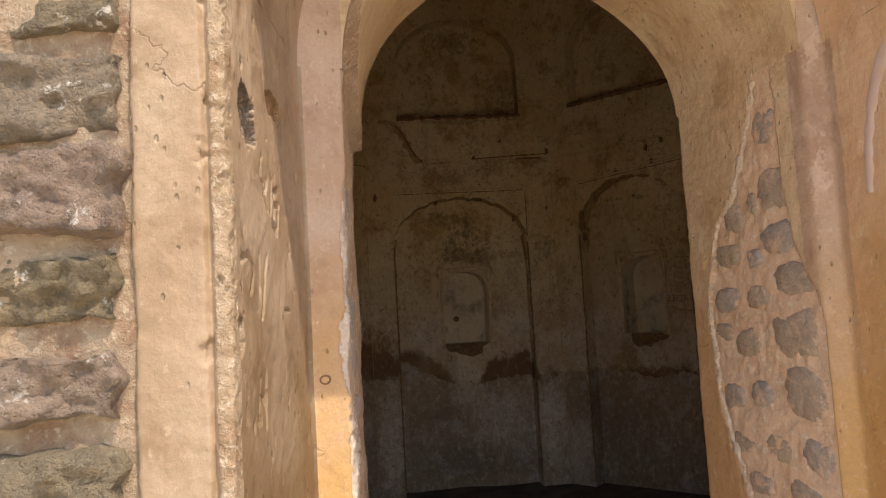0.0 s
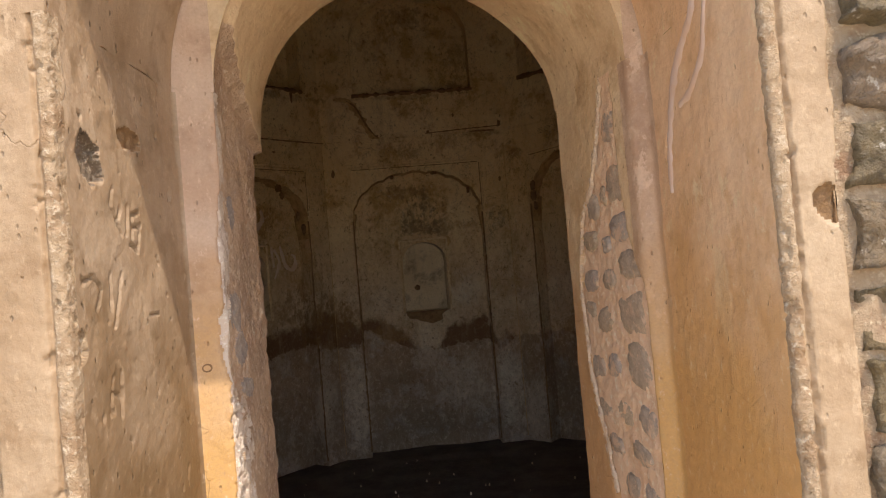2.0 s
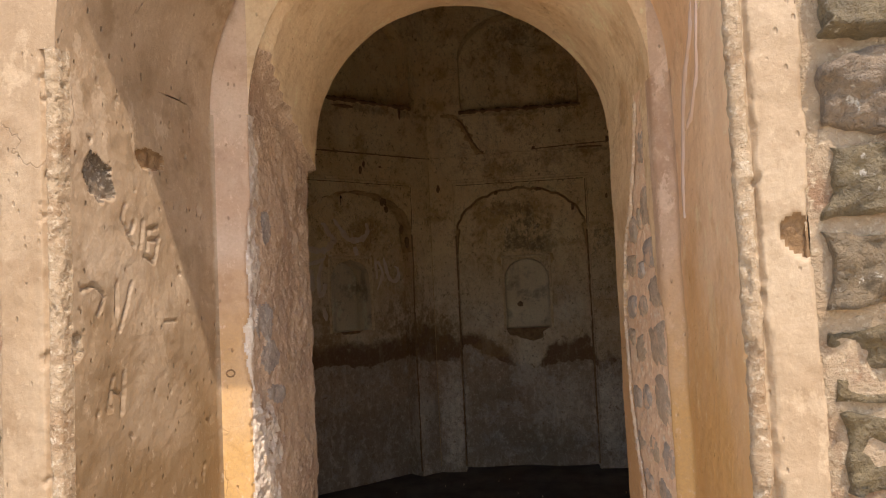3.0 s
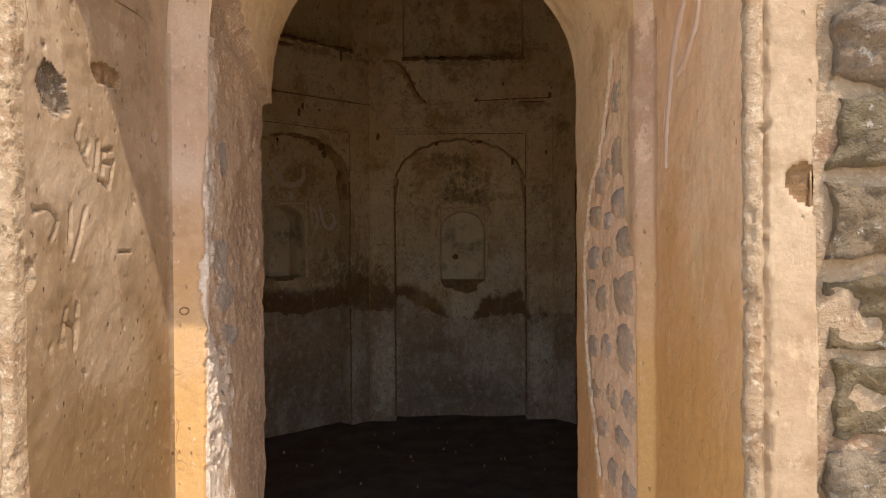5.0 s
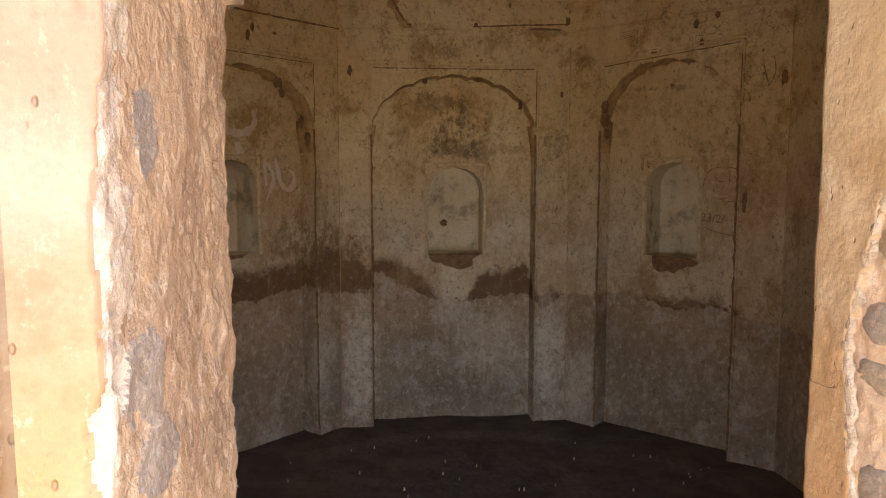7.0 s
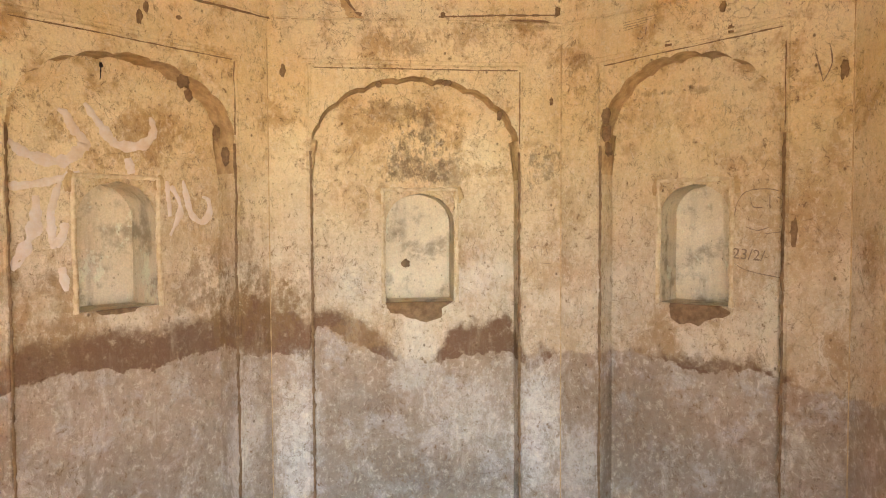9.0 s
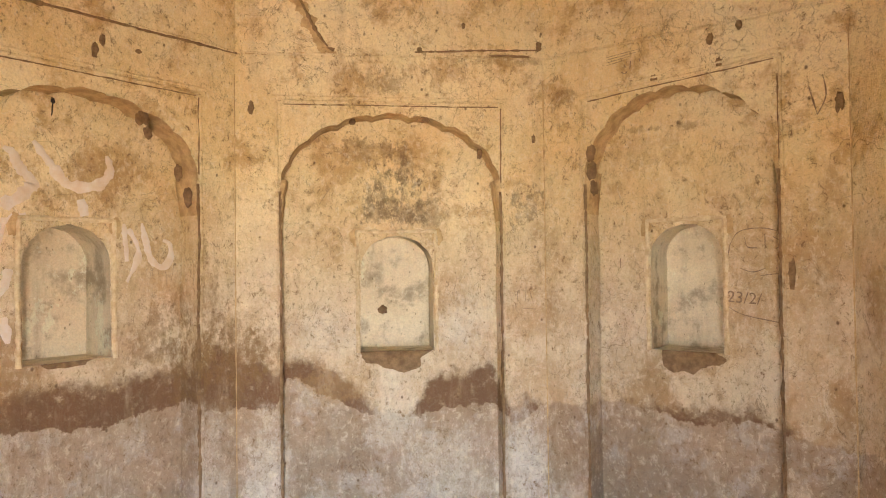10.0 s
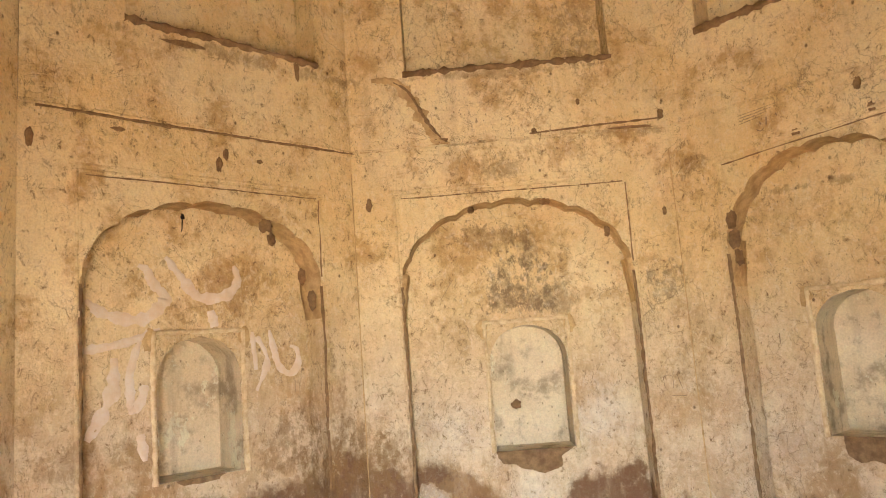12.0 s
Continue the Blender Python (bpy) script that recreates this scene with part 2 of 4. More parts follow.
    colour = n.mix(n.span(over_low, -0.006, 0.012, 1.0, 0.0), colour, low)
    tide = n.math("MULTIPLY", n.span(over_low, -0.003, 0.008), n.span(n.math("ADD", under_top, n.math("MULTIPLY", n.math("SUBTRACT", n.math("ADD", n.math("MULTIPLY", patch, 0.5), n.math("MULTIPLY", fine, 0.5)), 0.5), 0.34)), -0.02, 0.06))
    colour = n.mix(n.math("MULTIPLY", tide, n.math("MULTIPLY", n.span(fine, 0.30, 0.46, 0.6, 1.0), n.span(runs, 0.34, 0.50, 0.6, 1.0))), colour, (0.21, 0.115, 0.065))
    broad = n.math("MULTIPLY", n.math("SUBTRACT", n.noise(7.0, 5, 0.65, n.stretch(shift=(2, 3, 5))), 0.5), 5.0)
    torn = n.math("MULTIPLY", n.math("SUBTRACT", n.noise(42.0, 8, 0.75, n.stretch(1.0, 1.0, 0.6, (5, 3, 2))), 0.5), 5.0)
    for bx, bz, rx, rz, force, tint in BLOTS:
        far = n.math("ADD", n.math("POWER", n.math("DIVIDE", n.math("SUBTRACT", x, bx), rx), 2.0), n.math("POWER", n.math("DIVIDE", n.math("SUBTRACT", z, bz), rz), 2.0))
        soft = tint in (SALT, ASH)
        far = n.math("ADD", n.math("ADD", far, n.math("MULTIPLY", broad, 0.7 if soft else 1.0)), n.math("MULTIPLY", torn, 0.8 if soft else 1.0))
        colour = n.mix(n.math("MULTIPLY", n.span(far, -0.3 if soft else 0.1, 1.8 if soft else 0.9, force, 0.0), n.span(fine, 0.3, 0.6, 0.35, 1.0)), colour, tint)
    colour = n.mix(n.math("MULTIPLY", n.span(runs, 0.54, 0.74), 0.28), colour, (0.33, 0.21, 0.11))
    mottle = n.noise(34.0, 8, 0.78, n.stretch(1.0, 1.0, 0.8, (6, 1, 3)), 0.6)
    colour = n.mix(n.math("MULTIPLY", n.span(mottle, 0.52, 0.62, 0.0, 0.7), n.math("SUBTRACT", 1.0, n.math("MULTIPLY", tide, 0.8))), colour, n.mix(0.6, colour, (0.90, 0.78, 0.58)))
    colour = n.mix(n.math("MULTIPLY", n.span(mottle, 0.34, 0.46, 1.0, 0.0), n.span(patch, 0.36, 0.56, 0.3, 1.0)), colour, (0.27, 0.165, 0.085))
    craze = n.span(n.cells(13.0, n.node("ShaderNodeMixRGB", {0: 0.12, 1: n.place, 2: n.node("ShaderNodeTexNoise", {"Vector": n.place, "Scale": 14.0, "Detail": 5.0}).outputs[1]}).outputs[0], "DISTANCE_TO_EDGE"), 0.0, 0.02, 1.0, 0.0)
    craze = n.math("MULTIPLY", craze, n.span(n.noise(4.5, 4, 0.6, n.stretch(shift=(4, 4, 9))), 0.50, 0.60))
    colour = n.mix(n.math("MULTIPLY", craze, 0.42), colour, (0.28, 0.18, 0.10))
    speck = n.span(n.cells(17.0, n.stretch(1.0, 1.0, 0.75)), 0.05, 0.13, 1.0, 0.0)
    speck = n.math("MULTIPLY", speck, n.span(n.noise(6.0, 3, 0.6, n.stretch(shift=(1, 1, 6))), 0.5, 0.58))
    colour = n.mix(n.math("MULTIPLY", speck, 0.75), colour, (0.15, 0.09, 0.05))
    for scale, at, force in ((5.0, 1.0, 0.65), (8.5, 4.0, 0.5)):
        line = n.math("ABSOLUTE", n.math("SUBTRACT", n.noise(scale, 6, 0.62, n.stretch(1.0, 1.0, 0.6, (at, 2 * at, at)), 0.7), 0.5))
        where = n.span(n.noise(3.0, 4, 0.6, n.stretch(shift=(at, at, 3 * at))), 0.47, 0.58)
        colour = n.mix(n.math("MULTIPLY", n.span(line, 0.0, 0.006, force, 0.0), where), colour, (0.20, 0.125, 0.07))
    prick = n.span(n.cells(46.0, n.stretch(1.0, 1.0, 0.6, (2, 2, 2))), 0.08, 0.17, 1.0, 0.0)
    prick = n.math("MULTIPLY", prick, n.span(n.noise(5.0, 4, 0.65, n.stretch(shift=(9, 3, 6))), 0.46, 0.56))
    colour = n.mix(n.math("MULTIPLY", prick, 0.6), colour, (0.19, 0.12, 0.07))
    hair = n.node("ShaderNodeMixRGB", {0: 0.2, 1: n.place, 2: n.node("ShaderNodeTexNoise", {"Vector": n.place, "Scale": 5.0, "Detail": 6.0}).outputs[1]}).outputs[0]
    crack = n.span(n.cells(4.2, hair, "DISTANCE_TO_EDGE"), 0.0, 0.006, 1.0, 0.0)
    crack = n.math("MULTIPLY", crack, n.span(n.noise(2.7, 3, 0.5, n.stretch(shift=(2, 9, 4))), 0.5, 0.6))
    colour = n.mix(n.math("MULTIPLY", crack, 0.4), colour, (0.24, 0.15, 0.09))
    colour = n.mix(n.span(grain, 0.35, 0.7, 0.0, 0.18), colour, (0.3, 0.2, 0.12))
    n.bump(fine, 0.014, 0.6)
    n.bump(patch, 0.025, 0.5)
    n.bump(grain, 0.0012, 0.7)
    n.bump(mottle, 0.006, 0.6)
    n.bump(n.math("MULTIPLY", n.math("ADD", n.math("ADD", speck, crack), craze), -1.0), 0.004, 0.8)
    return n.done(colour, 0.9, 0.15)


def plain(name, colour, dark, scale=20.0, depth=0.01, rough=0.9):
    n = Nodes(name)
    a, b = n.noise(scale, 6, 0.65), n.noise(scale * 6, 3, 0.6)
    c = n.mix(n.span(a, 0.35, 0.68), colour, dark)
    c = n.mix(n.span(b, 0.4, 0.7, 0.0, 0.35), c, dark)
    n.bump(a, depth, 0.8)
    n.bump(b, depth * 0.2, 0.7)
    return n.done(c, rough, 0.15)


# sunlit buff and reveal darkened, shaded ochre and soffit lightened, to soften sun contrast
BUFF = plaster("buff_plaster", (0.41, 0.285, 0.175), (0.50, 0.375, 0.25), (0.29, 0.185, 0.102), 0.5, 0.5, 0.35, 0.6, None, 0.8)
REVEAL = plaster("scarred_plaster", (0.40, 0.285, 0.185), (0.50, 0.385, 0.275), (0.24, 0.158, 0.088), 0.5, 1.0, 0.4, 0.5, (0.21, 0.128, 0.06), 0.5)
LIFTED_OCHRE = plaster("lifted_ochre_plaster", (0.77, 0.49, 0.28), (0.84, 0.61, 0.41), (0.60, 0.36, 0.18), 0.3, 0.5, 0.35, 0.5, (0.64, 0.36, 0.13))
# the last colour paints the sun's gold low on the pink strip
PINK = plaster("pink_plaster", (0.55, 0.365, 0.25), (0.70, 0.54, 0.41), (0.42, 0.265, 0.175), 0.5, 0.6, 0.3, 0.6, (0.66, 0.40, 0.15))
SOFFIT = plaster("soffit_plaster", (0.72, 0.53, 0.33), (0.82, 0.66, 0.45), (0.54, 0.36, 0.20), 0.4, 0.6, 0.25, 0.65, (0.64, 0.38, 0.19), 2.2)
LIME = rough_lime("broken_lime", (0.50, 0.37, 0.245), (0.64, 0.52, 0.38), (0.38, 0.25, 0.15))
CORE = rough_lime("jamb_core", (0.62, 0.46, 0.33), (0.76, 0.63, 0.50), (0.46, 0.33, 0.24), 1.7, 0.3, 0.6)
FLAKE = rough_lime("flaking_whitewash", (0.74, 0.64, 0.54), (0.85, 0.80, 0.74), (0.54, 0.43, 0.35), 0.8, 0.2, 0.6)
GREY = rough_lime("blue_grey_core_stone", (0.46, 0.40, 0.35), (0.64, 0.56, 0.47), (0.36, 0.32, 0.30), 0.9, 0.3, 0.6)
SALMON = rough_lime("salmon_mortar", (0.82, 0.59, 0.41), (0.87, 0.73, 0.57), (0.74, 0.50, 0.33), 1.5, 0.1, 0.3)
RIDGE = rough_lime("broken_plaster_ridge", (0.80, 0.64, 0.48), (0.86, 0.76, 0.63), (0.62, 0.44, 0.30), 0.7, 0.2, 0.6)
MORTAR = rough_lime("rubble_mortar", (0.47, 0.35, 0.235), (0.60, 0.48, 0.34), (0.33, 0.20, 0.125))
RUBBLE = stone_material("rubble_stone", ((0.24, 0.175, 0.085), (0.31, 0.25, 0.16), (0.38, 0.265, 0.19)), 1.0, 0.45)
SLATE = stone_material("jamb_stone", ((0.58, 0.47, 0.375), (0.52, 0.45, 0.40), (0.60, 0.47, 0.34)), 0.8, 0.6, 0.22, 0.3, (0.76, 0.55, 0.39))
HOLE = rough_lime("hole_core", (0.26, 0.20, 0.145), (0.50, 0.42, 0.33), (0.15, 0.11, 0.08), 0.7)
CHAMBER = chamber_plaster()
NICHE = plaster("niche_plaster", (0.75, 0.61, 0.42), (0.84, 0.72, 0.53), (0.28, 0.21, 0.135), 0.6, 1.0, 0.15, 0.9)
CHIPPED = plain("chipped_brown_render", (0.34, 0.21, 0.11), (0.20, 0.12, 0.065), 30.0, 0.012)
WORN = plain("worn_arch_edge", (0.70, 0.49, 0.26), (0.44, 0.28, 0.14), 18.0, 0.015)
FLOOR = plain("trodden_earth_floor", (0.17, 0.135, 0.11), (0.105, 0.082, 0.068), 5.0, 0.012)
BOUNCE_FLOOR = plain("pale_bounce_floor", (0.56, 0.45, 0.32), (0.46, 0.36, 0.25), 7.0, 0.008)
EARTH = plain("dry_earth", (0.62, 0.50, 0.35), (0.54, 0.43, 0.30), 3.0, 0.02)


# ---- sheets ----
def wobble(x, y, z, scale, seed=0.0):
    return noise.fractal(Vector((x * scale + seed, y * scale - seed, z * scale + 2 * seed)), 0.9, 2.1, 4)


def mesh_object(name, points, faces, materials, which=None, smooth=True, parent=None):
    me = bpy.data.meshes.new(name)
    me.from_pydata(points, [], faces)
    for m in materials:
        me.materials.append(m)
    if which:
        me.polygons.foreach_set("material_index", which)
    me.polygons.foreach_set("use_smooth", [smooth] * len(faces))
    me.update()
    ob = new(name, me)
    if parent:
        ob.parent = parent
    return ob


class Sheets:
    """Gathers grid surfaces into one mesh."""

    def __init__(self):
        self.points, self.faces, self.which = [], [], []

    def grid(self, rows, mats=None, mat=0, flip=False):
        start, wide = len(self.points), len(rows[0])
        for row in rows:
            self.points.extend(row)
        for j in range(len(rows) - 1):
            for i in range(wide - 1):
                a = start + j * wide + i
                f = (a, a + 1, a + wide + 1, a + wide)
                self.faces.append(f[::-1] if flip else f)
                self.which.append(mats(i, j) if mats else mat)

    def build(self, name, materials, parent=None):
        return mesh_object(name, self.points, self.faces, materials, self.which, True, parent)


def steps(a, b, size):
    n = max(1, math.ceil(abs(b - a) / size))
    return [a + (b - a) * i / n for i in range(n + 1)]


def part(name, bm, material, parent, label=""):
    me = bpy.data.meshes.new(name)
    bm.to_mesh(me)
    bm.free()
    me.materials.append(material)
    ob = new(name, me)
    ob.parent = parent
    if label:
        ob["label"] = label
    return ob


# ---- plan ----
FLOOR_Z = 0.0
SPRING = 1.93


def front_y(x):
    return 1.10 - 0.095 * (x + 0.3)


L_OUT, L_ARRIS, R_ARRIS, R_OUT = -0.425, -0.291, 0.924, 1.036
L_IN, R_IN = (-0.244, 1.69), (0.963, 1.615)
L_JAMB, R_JAMB = ((-0.143, 1.711), (-0.133, 2.256)), ((0.923, 1.640), (0.885, 2.256))
C_LEFT, C_RIGHT, C_Y = -0.137, 1.292, 5.508
CORNERS = [(C_LEFT, C_Y), (C_RIGHT, C_Y), (2.201, 4.599), (2.201, 3.165), (1.292, 2.256), (-0.26, 2.256), (-1.085, 3.08), (-1.085, 4.560)]
WALL_TOP, BAND = 3.75, 2.47


# ---- the doorway's sides, swept along their plan ----
def rounded(path, radius, size):
    """The plan line through the points, its corners rounded, in short steps: (x, y), the way to its left, and the distance along it."""
    line = [Vector(path[0])]
    for a, b, c, r in zip(path, path[1:], path[2:], radius):
        a, b, c = Vector(a), Vector(b), Vector(c)
        p, q = b + (a - b).normalized() * r, b + (c - b).normalized() * r
        line += [p * (1 - t) ** 2 + b * 2 * t * (1 - t) + q * t * t for t in (0, 0.25, 0.5, 0.75, 1)]
    line.append(Vector(path[-1]))
    dense = [line[0]]
    for a, b in zip(line, line[1:]):
        for k in range(1, max(1, math.ceil((b - a).length / size)) + 1):
            dense.append(a.lerp(b, k / max(1, math.ceil((b - a).length / size))))
    out, run = [], 0.0
    for i, p in enumerate(dense):
        w = (dense[min(i + 1, len(dense) - 1)] - dense[max(i - 1, 0)]).normalized()
        run += (p - dense[i - 1]).length if i else 0.0
        out.append((p, Vector((-w.y, w.x)), run))
    return out


def near_line(z, table):
    """A value read between (z, value) rows."""
    for (z0, v0), (z1, v1) in zip(table, table[1:]):
        if z <= z1:
            return v0 + (v1 - v0) * max(0.0, (z - z0) / (z1 - z0))
    return table[-1][1]


LIP = 7


def groove(y, z, strokes):
    """How near a scratch passes, in metres."""
    best = 9.0
    for (y0, z0), (y1, z1) in strokes:
        t = max(0.0, min(1.0, ((y - y0) * (y1 - y0) + (z - z0) * (z1 - z0)) / ((y1 - y0) ** 2 + (z1 - z0) ** 2)))
        best = min(best, math.hypot(y - y0 - t * (y1 - y0), z - z0 - t * (z1 - z0)))
    return best


# scratched on the west side: an A, and strokes of lost letters above it
SCRATCHES = [((1.256, 1.275), (1.237, 1.204)), ((1.291, 1.277), (1.291, 1.234)), ((1.291, 1.234), (1.281, 1.195)), ((1.260, 1.243), (1.291, 1.229)), ((1.305, 1.643), (1.295, 1.610)), ((1.295, 1.610), (1.335, 1.550)), ((1.335, 1.605), (1.325, 1.582)), ((1.367, 1.610), (1.357, 1.553)), ((1.389, 1.596), (1.424, 1.601)), ((1.383, 1.573), (1.424, 1.572)), ((1.389, 1.596), (1.383, 1.550)), ((1.429, 1.578), (1.412, 1.524)), ((1.374, 1.532), (1.412, 1.518)), ((1.161, 1.458), (1.203, 1.467)), ((1.203, 1.467), (1.234, 1.442)), ((1.229, 1.436), (1.211, 1.405)), ((1.275, 1.470), (1.271, 1.406)), ((1.325, 1.473), (1.311, 1.428)), ((1.311, 1.428), (1.279, 1.369)), ((1.511, 1.508), (1.519, 1.494)), ((1.448, 1.381), (1.499, 1.380))]


def left_side(s):
    path = [(L_OUT - 0.004, front_y(L_OUT) + 0.05), (L_OUT, front_y(L_OUT)), (-0.327, front_y(-0.327)), (-0.320, front_y(-0.32) + 0.010), (-0.313, front_y(-0.313) - 0.002), (L_ARRIS, front_y(L_ARRIS)), L_IN, L_JAMB[0], L_JAMB[1], (-0.20, 2.262)]
    line = rounded(path, (0.008, 0.003, 0.003, 0.004, 0.012, 0.012, 0.02, 0.02), 0.0046)
    zs = steps(-0.1, 0.8, 0.03)[:-1] + steps(0.8, SPRING, 0.0044)
    rows, zone = [], []
    for z in zs:
        row, mats = [], []
        for p, side, run in line:
            d = 0.004 * wobble(p.x, p.y, z, 6) + 0.0015 * wobble(p.x, p.y, z, 30)
            m = 0
            y_in = p.y > 1.13 and p.x < -0.235
            if -0.335 < p.x < -0.285 and p.y < 1.135:
                m = 1 if p.x > -0.316 else 0
                d += 0.0028 * wobble(p.x, p.y, z, 60, 3) if m else 0.0012 * wobble(p.x, p.y, z, 60, 3)
                if wobble(p.x, p.y, z, 15, 8) > 0.55:
                    d -= 0.005
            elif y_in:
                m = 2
                hole = ((p.y - 1.221 + 0.35 * (z - 1.69)) / 0.042) ** 2 + ((z - 1.69) / 0.050) ** 2 + 0.5 * wobble(p.x, p.y, z, 40, 1)
                chip = ((p.y - 1.405) / 0.055) ** 2 + ((z - 1.758) / 0.022) ** 2 + 0.6 * wobble(p.x, p.y, z, 40, 2)
                knock = ((p.y - 1.132) / 0.03) ** 2 + ((z - 1.343) / 0.03) ** 2 + 0.5 * wobble(p.x, p.y, z, 40, 5)
                if hole < 1:
                    m, d = 4, d - 0.016 + 0.008 * wobble(p.x, p.y, z, 50, 6)
                elif chip < 1:
                    m, d = 3, d - 0.010 + 0.004 * wobble(p.x, p.y, z, 50, 6)
                elif knock < 1:
                    m, d = 1, d - 0.012 + 0.006 * wobble(p.x, p.y, z, 50, 6)
                else:
                    w = wobble(p.x, p.y * 1.0, z * 0.45, 34, 4)
                    near = groove(p.y, z, SCRATCHES) + 0.0015 * wobble(p.x, p.y, z, 50, 7) if 1.0 < z < 1.8 else 9.0
                    if near < 0.0040:
                        d -= 0.010
                    elif w > 0.82:
                        d -= 0.009
            elif p.y > 1.66 and p.x > -0.25:
                m = 5
                lost = near_line(z, [(0, -0.168), (0.9, -0.165), (1.015, -0.158), (1.106, -0.160), (1.178, -0.154), (1.25, -0.174), (1.34, -0.176), (1.38, -0.161), (1.53, -0.160), (1.6, -0.160), (1.68, -0.142), (1.93, -0.137)]) + 0.010 * wobble(p.x, 0, z, 17, 2)
                if p.y < 1.715 and p.x < lost and z > 1.38 and p.x < -0.15 and wobble(p.x, 0, 0.35 * z, 45, 13) > 0.8:
                    m = 8
                if p.x > lost or p.y > 1.715:
                    past = max(0.0, p.x - lost) + max(0.0, p.y - 1.711)
                    m = 6
                    d -= 0.012 + 0.006 * wobble(p.x, p.y, z, 7, 5) - 0.0022 * wobble(p.x, p.y, z, 38, 5)
                    d += 0.007 * wobble(0, p.y, z, 16, 3) * max(0.0, min(1.0, (p.y - 1.95) / 0.2))
                    flake = near_line(z, [(0, 0.17), (1.0, 0.17), (1.1, 0.13), (1.17, 0.03), (1.33, 0.035), (1.4, 0.08), (1.6, 0.09), (1.68, 0.05), (1.78, 0.08), (1.93, 0.04)])
                    if past < flake * (1 + 0.8 * wobble(p.x, p.y, z, 16, 6)):
                        m = 8
                        d += 0.005 * wobble(p.x, p.y, z, 30, 8)
                        if z < 1.14:
                            d -= 0.016 * abs(wobble(p.x, p.y, z, 22, 9))
                    else:
                        for cy, cz, ry, rz in ((1.83, 1.625, 0.045, 0.05), (1.81, 1.355, 0.06, 0.055), (1.84, 1.25, 0.07, 0.045), (1.88, 1.14, 0.07, 0.03)):
                            if ((p.y - cy) / ry) ** 2 + ((z - cz) / rz) ** 2 + 0.7 * wobble(p.x, p.y, z, 22, 11) < 0.9:
                                m, d = 9, d + 0.004
                    if z > 1.88 - 0.16 * (p.y - 2.2) + 0.3 * (2.2 - p.y) and p.y > 1.74:
                        m, d = 7, 0.022 + 0.003 * wobble(p.x, p.y, z, 20)
            d *= min(1.0, (SPRING - z) / 0.05) if p.y > 1.6 and m != LIP else 1.0
            row.append((p.x + d * s * side.x, p.y + d * s * side.y, z))
            mats.append(m)
        rows.append(row), zone.append(mats)
    sheet = Sheets()
    sheet.grid(rows, lambda i, j: zone[j][i])
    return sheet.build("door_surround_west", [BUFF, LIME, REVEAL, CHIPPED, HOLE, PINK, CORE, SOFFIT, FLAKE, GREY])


# the broken edge of the plaster on the east jamb: z, y
RIDGE_LINE = [(0, 1.96), (0.7, 1.99), (0.897, 2.06), (0.97, 2.097), (1.037, 2.124), (1.109, 2.136), (1.208, 2.142), (1.28, 2.156), (1.368, 2.145), (1.466, 2.118), (1.559, 2.081), (1.621, 2.007), (1.679, 1.957), (1.736, 1.927), (1.79, 1.899), (1.95, 1.83)]


